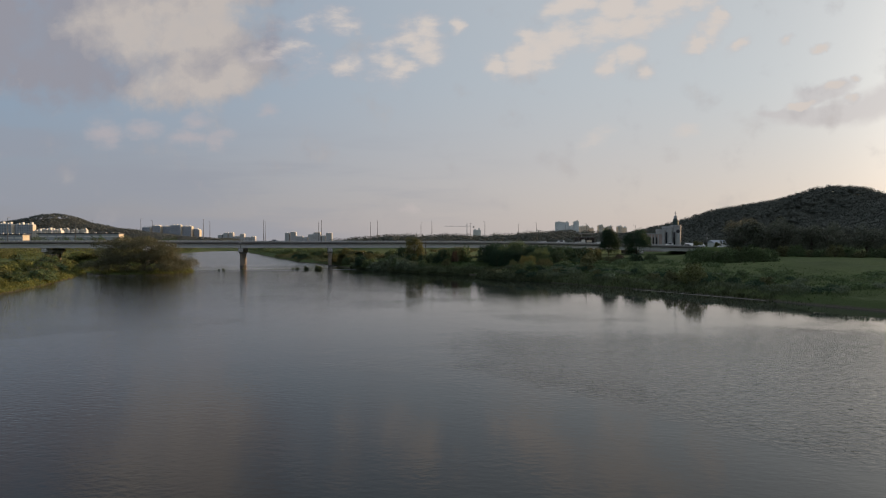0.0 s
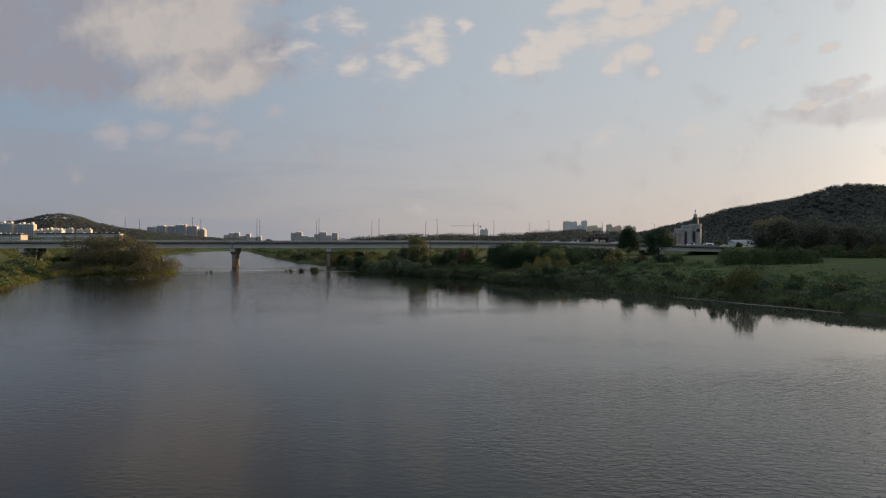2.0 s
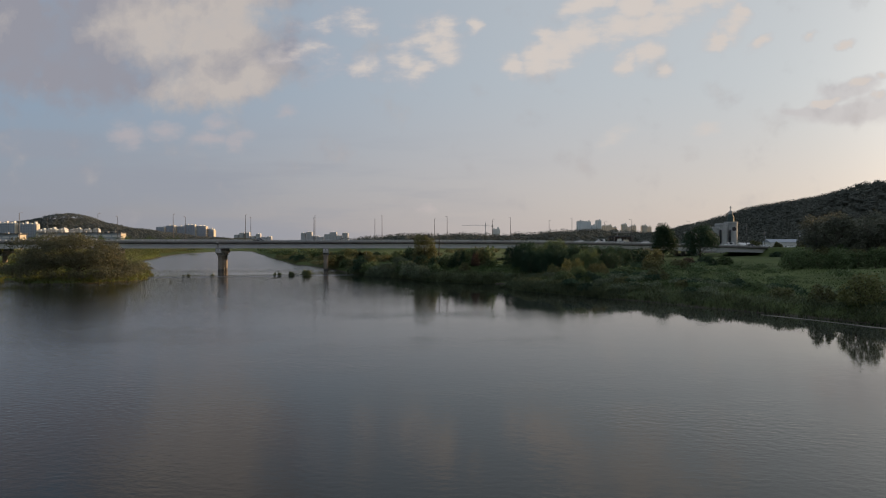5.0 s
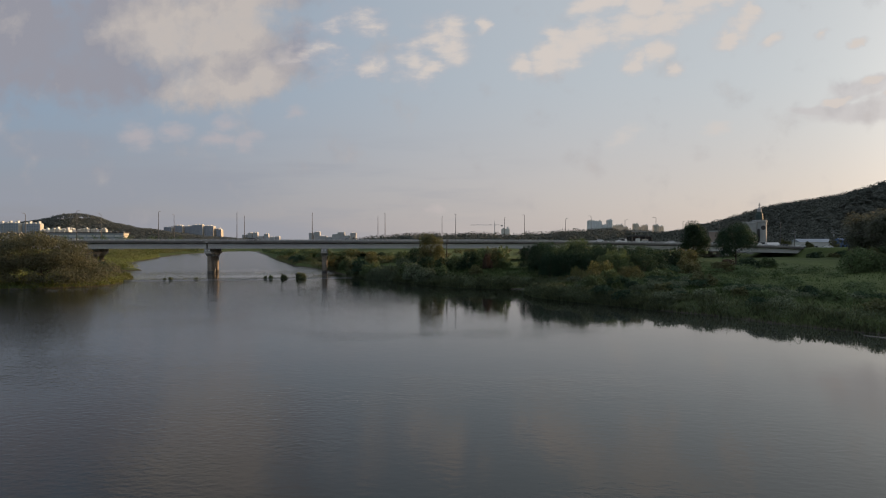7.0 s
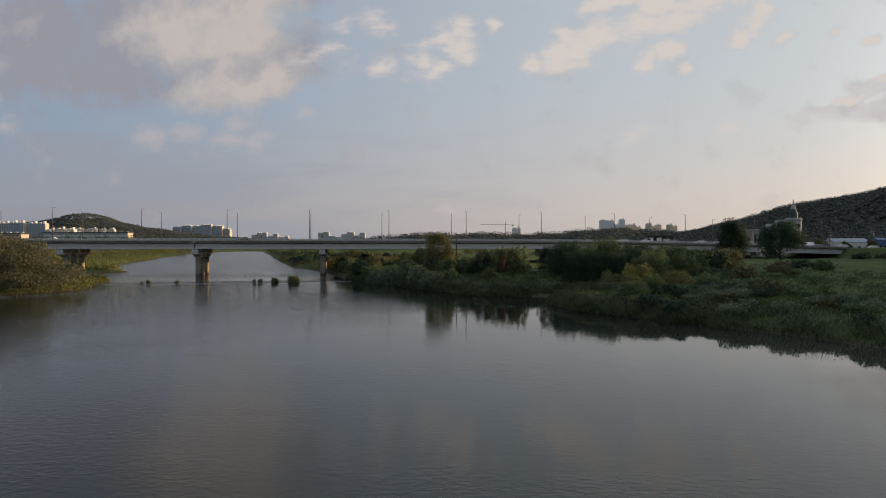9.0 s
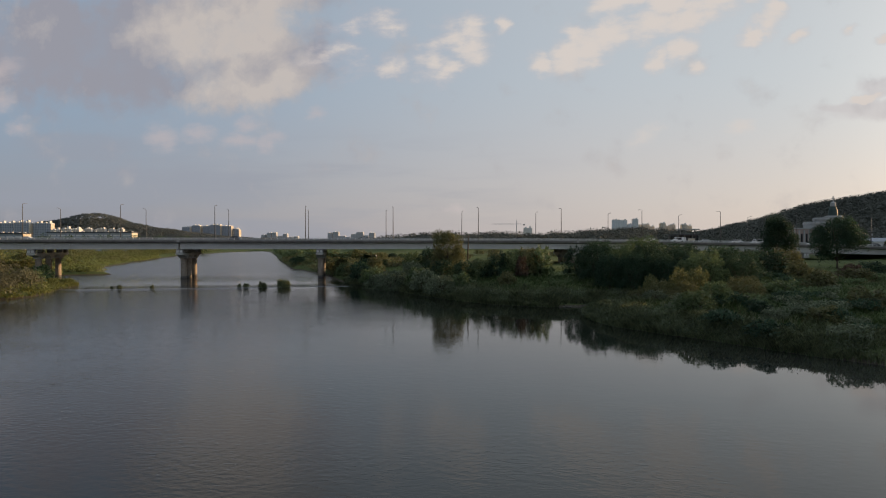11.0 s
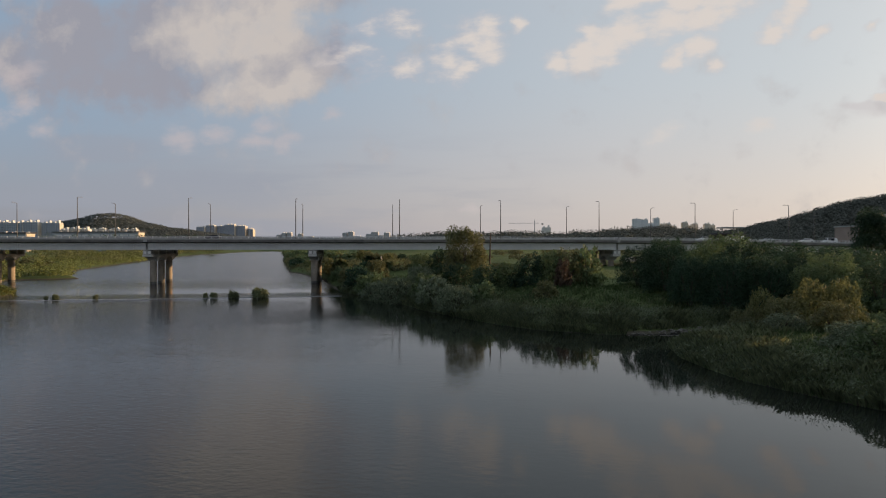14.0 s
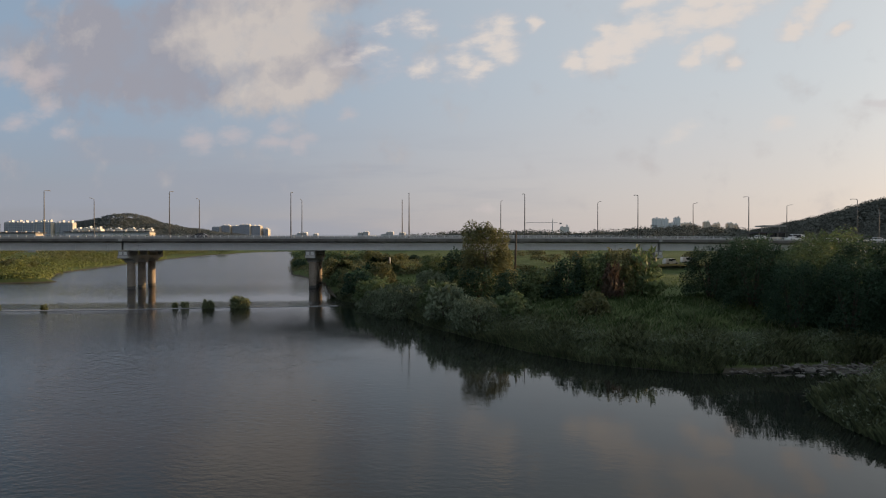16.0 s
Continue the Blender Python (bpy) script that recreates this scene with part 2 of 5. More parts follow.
M_BARK = material("bark", (0.10, 0.08, 0.06), (0.05, 0.042, 0.034), rough=0.95, scale=1.5, fine=9.0, bump=0.6)
# both hill woods lightened for haze, the far one greyer and bluer
M_WOODS_HAZE = material("hazed_hill_woods", (0.130, 0.135, 0.115), (0.110, 0.117, 0.102), rough=1.0, scale=0.012, fine=0.35, bump=0.0, island=0.06, spec=0.05)
M_WOODS_FAR_HAZE = material("hazed_far_hill_woods", (0.135, 0.147, 0.140), (0.122, 0.135, 0.130), rough=1.0, scale=0.012, fine=0.2, bump=0.0, island=0.04, spec=0.0)
M_CONCRETE = material("concrete", (0.40, 0.39, 0.37), (0.30, 0.29, 0.28), rough=0.9, scale=0.35, fine=3.0, bump=0.15)
M_CAP = material("pale_concrete", (0.56, 0.54, 0.51), (0.44, 0.425, 0.40), rough=0.9, scale=0.4, fine=3.0, bump=0.15)
M_COLUMN = material("column_concrete", (0.45, 0.375, 0.30), (0.29, 0.245, 0.20), rough=0.92, scale=0.5, fine=3.0, bump=0.2)
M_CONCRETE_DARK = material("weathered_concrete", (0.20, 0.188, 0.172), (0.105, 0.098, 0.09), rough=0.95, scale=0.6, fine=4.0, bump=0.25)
M_GIRDER = material("painted_girder", (0.62, 0.61, 0.59), (0.53, 0.52, 0.50), rough=0.6, scale=0.2, fine=2.0, bump=0.06)
M_GALV = material("galvanised_steel", (0.46, 0.47, 0.48), (0.36, 0.37, 0.38), rough=0.5, scale=1.0, fine=8.0, bump=0.05, metal=0.5)
M_LAMP = material("dull_lamp_paint", (0.17, 0.17, 0.17), (0.12, 0.12, 0.12), rough=0.75, scale=1.0, fine=8.0, bump=0.05, spec=0.2)
M_RAIL = material("pale_railing_paint", (0.74, 0.74, 0.74), (0.62, 0.62, 0.62), rough=0.55, scale=0.8, fine=5.0, bump=0.05)
M_ASPHALT = material("asphalt", (0.055, 0.055, 0.056), (0.040, 0.040, 0.041), rough=0.95, scale=0.3, fine=12.0, bump=0.2)
M_GLASS_DARK = material("dark_glazing", (0.02, 0.024, 0.03), (0.012, 0.015, 0.02), rough=0.15, scale=0.5, fine=2.0, bump=0.0, spec=0.6)
M_BLACK = material("black_rubber", (0.02, 0.02, 0.02), (0.014, 0.014, 0.014), rough=0.85, scale=2.0, fine=9.0, bump=0.1)
M_WHITE = material("white_render", (0.72, 0.71, 0.69), (0.60, 0.59, 0.57), rough=0.85, scale=0.15, fine=1.2, bump=0.1)
M_CHURCH = material("grey_white_stone", (0.44, 0.44, 0.435), (0.34, 0.34, 0.335), rough=0.85, scale=0.3, fine=2.0, bump=0.12)
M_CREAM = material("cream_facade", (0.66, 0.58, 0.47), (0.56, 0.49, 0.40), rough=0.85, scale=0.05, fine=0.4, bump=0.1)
M_GREYBLUE = material("grey_blue_facade", (0.40, 0.43, 0.47), (0.32, 0.35, 0.39), rough=0.85, scale=0.05, fine=0.4, bump=0.1)
M_PINK = material("pink_brick_render", (0.40, 0.31, 0.28), (0.32, 0.25, 0.225), rough=0.9, scale=0.3, fine=2.5, bump=0.15)
M_ROOF_BLUE = material("blue_roof_sheet", (0.09, 0.15, 0.27), (0.07, 0.115, 0.21), rough=0.5, scale=0.4, fine=3.0, bump=0.1)
M_ROOF_DARK = material("dark_roof", (0.09, 0.09, 0.10), (0.06, 0.06, 0.07), rough=0.8, scale=0.2, fine=2.0, bump=0.2)
M_STONE = material("river_stone", (0.15, 0.142, 0.128), (0.08, 0.075, 0.067), rough=0.9, scale=1.2, fine=7.0, bump=0.5, island=0.25, objrand=0.25)
M_MUD = material("mud", (0.075, 0.066, 0.053), (0.048, 0.043, 0.036), rough=0.8, scale=0.5, fine=4.0, bump=0.3)
M_SAND = material("wet_sand", (0.21, 0.19, 0.16), (0.14, 0.127, 0.107), rough=0.85, scale=0.6, fine=5.0, bump=0.2)
M_FOAM = material("broken_water", (0.55, 0.56, 0.57), (0.26, 0.27, 0.28), rough=0.6, scale=1.0, fine=6.0, bump=0.4)
M_COPPER = material("green_copper", (0.055, 0.085, 0.078), (0.04, 0.06, 0.056), rough=0.6, scale=0.6, fine=4.0, bump=0.15)


def facade_material(name, wall, glass, bay, storey):
    """A far facade: rows of small windows set by storey height and bay width."""
    m = bpy.data.materials.new(name)
    m.use_nodes = True
    n = Net(m.node_tree)
    xyz = n.add("ShaderNodeSeparateXYZ", {0: n.add("ShaderNodeTexCoord").outputs["Object"]})
    u = n.math("FRACT", n.math("DIVIDE", n.math("ADD", xyz.outputs[0], xyz.outputs[1]), bay))
    v = n.math("FRACT", n.math("DIVIDE", xyz.outputs[2], storey))
    win = n.math("MULTIPLY", n.math("MULTIPLY", n.ramp(u, 0.2, 0.24), n.ramp(u, 0.8, 0.76)), n.math("MULTIPLY", n.ramp(v, 0.3, 0.34), n.ramp(v, 0.8, 0.76)))
    big = n.noise(n.add("ShaderNodeNewGeometry").outputs["Position"], 0.03, 3.0)
    body = n.mix(big, wall, tuple(c * 0.8 for c in wall))
    col = n.mix(n.math("MULTIPLY", win, 0.75), body, glass)
    n.add("ShaderNodeOutputMaterial", {0: n.add("ShaderNodeBsdfPrincipled", {"Base Color": col, "Roughness": 0.75, "Specular IOR Level": 0.2}).outputs[0]})
    return m


M_FLATS_FRONT = facade_material("flats_front", (0.52, 0.52, 0.54), (0.22, 0.23, 0.25), 4.2, 2.8)
M_FLATS_GREY = facade_material("flats_grey_blue", (0.40, 0.43, 0.48), (0.13, 0.15, 0.18), 4.2, 2.8)
M_FLATS_WARM = facade_material("flats_cream", (0.68, 0.62, 0.53), (0.20, 0.20, 0.21), 3.6, 2.8)
# walls and glazing whitened: the haze before these towers is in their colour
M_FLATS_BLUE_HAZE = facade_material("flats_blue_white_hazed", (0.80, 0.82, 0.84), (0.30, 0.36, 0.42), 3.2, 2.8)


def ground_material():
    m = bpy.data.materials.new("meadow_and_mud")
    m.use_nodes = True
    n = Net(m.node_tree)
    pos = n.add("ShaderNodeNewGeometry").outputs["Position"]
    xyz = n.add("ShaderNodeSeparateXYZ", {0: pos})
    a, b, c = n.noise(pos, 0.035, 4.0), n.noise(pos, 0.6, 5.0, 0.65), n.noise(pos, 5.0, 4.0, 0.7)
    col = n.mix(n.ramp(a, 0.36, 0.64), (0.070, 0.094, 0.036), (0.096, 0.126, 0.045))
    col = n.mix(n.math("MULTIPLY", n.ramp(b, 0.5, 0.72), 0.7), col, (0.085, 0.104, 0.040))
    col = n.mix(n.math("MULTIPLY", n.ramp(c, 0.55, 0.7), 0.5), col, (0.045, 0.072, 0.030))
    edge = n.math("ADD", xyz.outputs[2], n.math("MULTIPLY", n.math("SUBTRACT", b, 0.5), 0.5))
    col = n.mix(n.ramp(edge, 0.45, 0.15), col, (0.085, 0.075, 0.058))
    col = n.mix(n.ramp(xyz.outputs[2], 13.0, 20.0), col, (0.062, 0.066, 0.052))
    h = n.math("ADD", n.math("MULTIPLY", b, 0.8), n.math("MULTIPLY", c, 0.25))
    nor = n.add("ShaderNodeBump", {"Strength": 1.0, "Distance": 0.5, "Height": h}).outputs[0]
    n.add("ShaderNodeOutputMaterial", {0: n.add("ShaderNodeBsdfPrincipled", {"Base Color": col, "Roughness": 0.95, "Specular IOR Level": 0.1, "Normal": nor}).outputs[0]})
    return m


def water_material():
    m = bpy.data.materials.new("river_water")
    m.use_nodes = True
    n = Net(m.node_tree)
    pos = n.add("ShaderNodeNewGeometry").outputs["Position"]
    xyz = n.add("ShaderNodeSeparateXYZ", {0: pos})
    x, y = xyz.outputs[0], xyz.outputs[1]
    drift = n.math("MULTIPLY", n.math("SUBTRACT", n.noise(pos, 0.07, 4.0, 0.6), 0.5), 26.0)
    over = n.math("SUBTRACT", y, n.math("ADD", n.math("MULTIPLY", x, 0.255), 291.5))
    # wind: a squall patch downstream, broken patches along the reach, a fresher western side, calm under the east bank
    across = n.math("ADD", n.math("ADD", n.math("MULTIPLY", x, 0.757), n.math("MULTIPLY", y, 0.654)), n.math("MULTIPLY", drift, 0.35))
    squall = n.math("MULTIPLY", n.math("MULTIPLY", n.ramp(across, 34.5, 38.5), n.ramp(n.math("ADD", y, drift), 86.0, 66.0)), n.ramp(n.math("ADD", x, drift), -6.0, 8.0))
    patch = n.ramp(n.noise(n.add("ShaderNodeMapping", {"Vector": pos, "Scale": (0.8, 1.3, 1)}).outputs[0], 0.024, 4.0, 0.6), 0.50, 0.60)
    calm = n.ramp(n.math("ADD", n.math("ADD", x, n.math("MULTIPLY", n.math("SUBTRACT", y, 190.0), 0.55)), drift), -24.0, 14.0, 1.0, 0.12)
    west = n.math("MULTIPLY", n.ramp(n.math("ADD", x, drift), 2.0, -40.0), n.ramp(over, -2.0, -12.0))
    wind = n.math("ADD", n.math("ADD", 0.17, n.math("MULTIPLY", patch, 0.26)), n.math("MULTIPLY", west, n.ramp(x, -45.0, -85.0, 0.36, 0.75)))
    wind = n.math("ADD", n.math("MULTIPLY", wind, calm), n.math("MULTIPLY", squall, 0.85))
    wind = n.math("ADD", wind, n.math("MULTIPLY", n.ramp(over, -0.5, 0.5), n.ramp(over, 14.0, 60.0, 0.10, 1.9)))
    wind = n.math("ADD", wind, n.math("MULTIPLY", n.ramp(over, 0.0, 1.0), n.ramp(over, 15.0, 6.0, 0.0, 1.2)))
    tail = n.math("MULTIPLY", n.math("MULTIPLY", n.ramp(over, -36.0, -6.0), n.ramp(over, 1.0, -1.0)), n.ramp(x, -22.0, -44.0))
    wind = n.math("ADD", wind, n.math("MULTIPLY", tail, 0.16))
    turned = n.add("ShaderNodeMapping", {"Vector": pos, "Rotation": (0, 0, radians(28)), "Scale": (0.75, 1.3, 1)}).outputs[0]
    wave = n.noise(turned, 1.9, 3.0, 0.55, 0.3)
    lines = n.noise(n.add("ShaderNodeMapping", {"Vector": pos, "Rotation": (0, 0, radians(-14)), "Scale": (0.25, 1.25, 1)}).outputs[0], 1.2, 3.0, 0.55, 0.5)
    swell = n.noise(pos, 0.16, 2.0)
    h = n.math("ADD", n.math("MULTIPLY", n.math("MULTIPLY", wave, wind), 0.055), n.math("MULTIPLY", swell, 0.010))
    h = n.math("ADD", h, n.math("MULTIPLY", lines, n.math("ADD", 0.0025, n.math("MULTIPLY", tail, 0.012))))
    nor = n.add("ShaderNodeBump", {"Strength": 1.0, "Distance": 1.0, "Height": h}).outputs[0]
    silt_and_sheen = n.mix(n.noise(pos, 0.03, 3.0), (0.0035, 0.0060, 0.0062), (0.006, 0.0085, 0.0085))
    # paler body colour here lifts the dark reflections under the east bank
    silt_and_sheen = n.mix(n.math("MULTIPLY", n.ramp(y, 130.0, 190.0), n.ramp(x, -50.0, -20.0)), silt_and_sheen, (0.013, 0.016, 0.013))
    # brighter sky reflection on the east side, put into the water's base colour
    silt_and_sheen = n.mix(n.math("MULTIPLY", n.ramp(n.math("ADD", x, n.math("MULTIPLY", y, 0.25)), -5.0, 42.0), n.ramp(y, 196.0, 160.0)), silt_and_sheen, (0.046, 0.049, 0.042))
    n.add("ShaderNodeOutputMaterial", {0: n.add("ShaderNodeBsdfPrincipled", {"Base Color": silt_and_sheen, "Roughness": n.ramp(over, 10.0, 110.0, 0.02, 0.2), "IOR": 1.33, "Normal": nor}).outputs[0]})
    return m


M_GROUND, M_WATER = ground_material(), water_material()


# ---------------------------------------------------------------- building helpers
class Shape:
    """Collects vertices and faces of one mesh."""

    def __init__(self):
        self.v, self.f = [], []

    def add(self, verts, faces):
        k = len(self.v)
        self.v += [tuple(p) for p in verts]
        self.f += [tuple(k + i for i in f) for f in faces]
        return self

    def box(self, x, y, z, sx, sy, sz, turn=0.0, taper=1.0, ease=0.0):
        """A block on its base (x, y, z), its upright edges cut by ease."""
        hx, hy = sx / 2, sy / 2
        e = min(ease, hx * 0.9, hy * 0.9)
        ring = [(hx, -hy + e), (hx, hy - e), (hx - e, hy), (-hx + e, hy), (-hx, hy - e), (-hx, -hy + e), (-hx + e, -hy), (hx - e, -hy)] if e else [
            (hx, -hy), (hx, hy), (-hx, hy), (-hx, -hy)]
        return self.prism([(px, py) for px, py in ring], z, z + sz, (x, y), turn, taper)

    def prism(self, ring, z0, z1, at=(0, 0), turn=0.0, taper=1.0):
        c, s, n = math.cos(radians(turn)), math.sin(radians(turn)), len(ring)
        low = [(at[0] + px * c - py * s, at[1] + px * s + py * c, z0) for px, py in ring]
        top = [(at[0] + taper * (px * c - py * s), at[1] + taper * (px * s + py * c), z1) for px, py in ring]
        return self.add(low + top, [tuple(range(n - 1, -1, -1)), tuple(range(n, 2 * n))] + [(i, (i + 1) % n, n + (i + 1) % n, n + i) for i in range(n)])

    def lathe(self, x, y, rings, sides=14):
        """rings: (z, radius) from the bottom up."""
        vs = [(x + r * math.cos(2 * math.pi * i / sides), y + r * math.sin(2 * math.pi * i / sides), z) for z, r in rings for i in range(sides)]
        fs = [tuple(range(sides - 1, -1, -1)), tuple(range((len(rings) - 1) * sides, len(rings) * sides))]
        for k in range(len(rings) - 1):
            fs += [(k * sides + i, k * sides + (i + 1) % sides, (k + 1) * sides + (i + 1) % sides, (k + 1) * sides + i) for i in range(sides)]
        return self.add(vs, fs)

    def tube(self, path, radii, sides=6):
        path = [Vector(p) for p in path]
        vs = []
        for k, p in enumerate(path):
            way = (path[min(k + 1, len(path) - 1)] - path[max(k - 1, 0)]).normalized()
            a = way.orthogonal().normalized()
            b = way.cross(a)
            r = radii[k] if isinstance(radii, (list, tuple)) else radii
            vs += [p + r * (math.cos(2 * math.pi * i / sides) * a + math.sin(2 * math.pi * i / sides) * b) for i in range(sides)]
        fs = [tuple(range(sides - 1, -1, -1)), tuple(range((len(path) - 1) * sides, len(path) * sides))]
        for k in range(len(path) - 1):
            fs += [(k * sides + i, k * sides + (i + 1) % sides, (k + 1) * sides + (i + 1) % sides, (k + 1) * sides + i) for i in range(sides)]
        return self.add(vs, fs)

    def mesh(self, name, mat, smooth=False):
        me = bpy.data.meshes.new(name)
        me.from_pydata(self.v, [], self.f)
        me.materials.append(mat)
        if smooth:
            me.polygons.foreach_set("use_smooth", [True] * len(me.polygons))
        me.update()
        return me


def part(name, shape, mat, parent, label="", smooth=False):
    ob = new(name, shape.mesh(name, mat, smooth) if isinstance(shape, Shape) else shape)
    ob.parent = parent
    return tagged(ob, label)


def thing(name, label, category, m=None, group="", kind=""):
    ob = new(name)
    ob.empty_display_size = 0.5
    if m is not None:
        ob.matrix_world = m
    return tagged(ob, label, category, group, kind)


def quick_mesh(name, verts, faces, mat, smooth=False):
    """A mesh from numpy arrays: verts (n, 3), faces (m, k)."""
    me = bpy.data.meshes.new(name)
    nf, k = faces.shape
    me.vertices.add(len(verts))
    me.vertices.foreach_set("co", verts.astype(np.float32).ravel())
    me.loops.add(nf * k)
    me.loops.foreach_set("vertex_index", faces.astype(np.int32).ravel())
    me.polygons.add(nf)
    me.polygons.foreach_set("loop_start", np.arange(0, nf * k, k, dtype=np.int32))
    if smooth:
        me.polygons.foreach_set("use_smooth", np.ones(nf, dtype=bool))
    me.materials.append(mat)
    me.update(calc_edges=True)
    me.validate()
    return me


# ---------------------------------------------------------------- the lie of the land
RIGHT_BANK = [(120, -700), (100, -200), (86, 60), (75, 100), (68, 115), (62.5, 129), (56.5, 145), (50, 154), (43, 163), (37, 174), (30, 181.5),
              (26.7, 186), (23, 191.5), (19.6, 195.5), (17, 199), (14.3, 203), (13, 208), (12.2, 213), (12.6, 218), (15.2, 221.4), (19, 223.6), (24, 225.6), (34, 229), (33, 232), (24, 231.8), (18, 230.8), (14.5, 229.6),
              (11, 228.7), (8, 228), (4.1, 229.4), (-1, 231.6), (-6, 236), (-12.9, 245), (-19.7, 254.5), (-27.8, 270.5), (-35, 279), (-38, 285), (-43, 290.5), (-48.5, 302),
              (-55, 318), (-62.5, 338), (-87, 384), (-94, 393), (-160, 561), (-335, 1030), (-392, 1190), (-430, 1260)]
LEFT_BANK = [(-470, 1250), (-440, 1110), (-358, 800), (-262, 560), (-247, 523), (-193, 396), (-176, 372), (-159, 351), (-147, 340), (-153, 334.5), (-163, 328), (-150, 300), (-124, 287), (-115, 276),
             (-111, 263), (-105, 252), (-101, 241), (-103, 233), (-112, 223), (-124, 222), (-133, 232), (-140, 236), (-129, 209), (-116, 179), (-106, 153),
             (-102, 139), (-99, 60), (-97, -200), (-100, -700)]
# the stony north edge of the inlet
EDGE_X, EDGE_Y = [8, 11, 14.5, 18, 24, 33, 38], [228.2, 228.9, 229.8, 231.0, 232.0, 232.4, 233]
RIVER = np.array(RIGHT_BANK + LEFT_BANK, dtype=float)


def shore(x, y):
    """Distance to the river's edge, positive on land."""
    x, y = np.asarray(x, float).ravel(), np.asarray(y, float).ravel()
    best, inside = np.full(x.shape, 1e9), np.zeros(x.shape, bool)
    for (ax, ay), (bx, by) in zip(RIVER, np.roll(RIVER, -1, axis=0)):
        dx, dy = bx - ax, by - ay
        t = np.clip(((x - ax) * dx + (y - ay) * dy) / (dx * dx + dy * dy), 0, 1)
        best = np.minimum(best, np.hypot(x - ax - t * dx, y - ay - t * dy))
        if dy:
            inside ^= ((ay > y) != (by > y)) & (x < ax + (y - ay) * dx / dy)
    return np.where(inside, -best, best)


def ease(x):
    x = np.clip(x, 0, 1)
    return x * x * (3 - 2 * x)


def right_side(x, y):
    return x > np.interp(y, [-500, 250, 330, 560, 1100, 1300], [0, -45, -95, -210, -385, -440])


BRIDGE_AT, BRIDGE_TURN = (-105.1, 310.5), 11.9
BC, BS = math.cos(radians(BRIDGE_TURN)), math.sin(radians(BRIDGE_TURN))


def on_bridge(u, v):
    return BRIDGE_AT[0] + u * BC - v * BS, BRIDGE_AT[1] + u * BS + v * BC


# ridges: corners in plan, height at each, half-width
RIDGES = [
    ([(-1750, 2080), (-1526, 2070), (-1467, 2065), (-1337, 2063), (-1234, 2063), (-1117, 2060), (-1020, 2060), (-884, 2060)],
     [44, 66, 80, 104, 73, 54, 40, 26], 190),
    ([(-1090, 2700), (-960, 2700), (-870, 2700)], [20, 44, 18], 110),
    # last three corners lie out of view, raised to shade the east meadow
    ([(330, 1180), (430, 1150), (490, 1125), (548, 1100), (600, 1030), (632, 966), (655, 860), (650, 720), (625, 560), (600, 440), (590, 330)],
     [4, 19, 43, 67, 77, 91, 62, 76, 88, 98, 92], 150),
    ([(-108, 720), (-60, 740), (20, 760), (110, 800), (190, 880), (330, 1040)], [5, 9, 9.5, 11.5, 16, 12], 60),
]


def ridge_height(x, y):
    z = np.zeros(x.shape)
    for line, tops, wide in RIDGES:
        for (a, b), (ha, hb) in zip(zip(line, line[1:]), zip(tops, tops[1:])):
            dx, dy = b[0] - a[0], b[1] - a[1]
            t = np.clip(((x - a[0]) * dx + (y - a[1]) * dy) / (dx * dx + dy * dy), 0, 1)
            far = np.hypot(x - a[0] - t * dx, y - a[1] - t * dy)
            z = np.maximum(z, (ha + (hb - ha) * t) * np.exp(-(far / wide) ** 2))
    return z


def land(x, y):
    """Height of the ground."""
    x, y = np.asarray(x, float).ravel(), np.asarray(y, float).ravel()
    d, right = shore(x, y), right_side(x, y)
    knoll = ease((y - 200) / 30)          # the east bank is higher towards the bridge
    low, high = 1.6 * ease(d / 3.5) + 0.6 * ease((d - 3) / 14) + 3.4 * ease((d - 14) / 85), 1.7 * ease(d / 3.5) + 2.4 * ease((d - 2) / 23) + 1.5 * ease((d - 50) / 85)
    up = np.where(right, low + (high - low) * knoll, 0.9 * ease(d / 2.6) + 0.8 * ease((d - 2) / 14) + 1.6 * ease((d - 25) / 90))
    rough = 0.28 * np.sin(x * 0.31 + 1.7 * np.sin(y * 0.13)) * np.sin(y * 0.27 + 1.3 * np.sin(x * 0.17)) * ease(d / 6)
    up = up + rough
    # the road climbs on to the bridge at both ends, and the town stands on a terrace
    u = (x - BRIDGE_AT[0]) * BC + (y - BRIDGE_AT[1]) * BS
    v = -(x - BRIDGE_AT[0]) * BS + (y - BRIDGE_AT[1]) * BC
    bank = np.maximum(ease((u - 256) / 14), ease((-u - 225) / 14)) * ease((26 - np.abs(v - 13)) / 10)
    up = np.maximum(up, 10.2 * bank)
    up = np.where(right & (d > 0), np.maximum(up, 7.5 * ease((v - 55) / 60) * ease((x - 40) / 80)), up)
    up = up + 8 * ease((np.hypot(x, y) - 900) / 1800)
    z = np.where(d > 0, up + ridge_height(x, y), -np.minimum(2.2, 0.05 - 0.35 * d))
    return z


def graded(lo, hi, step, far_lo, far_hi):
    out, s = list(np.arange(lo, hi + step / 2, step)), step
    while out[-1] < far_hi:
        s *= 1.07
        out.append(min(far_hi, out[-1] + s))
    s = step
    while out[0] > far_lo:
        s *= 1.07
        out.insert(0, max(far_lo, out[0] - s))
    return np.array(out)


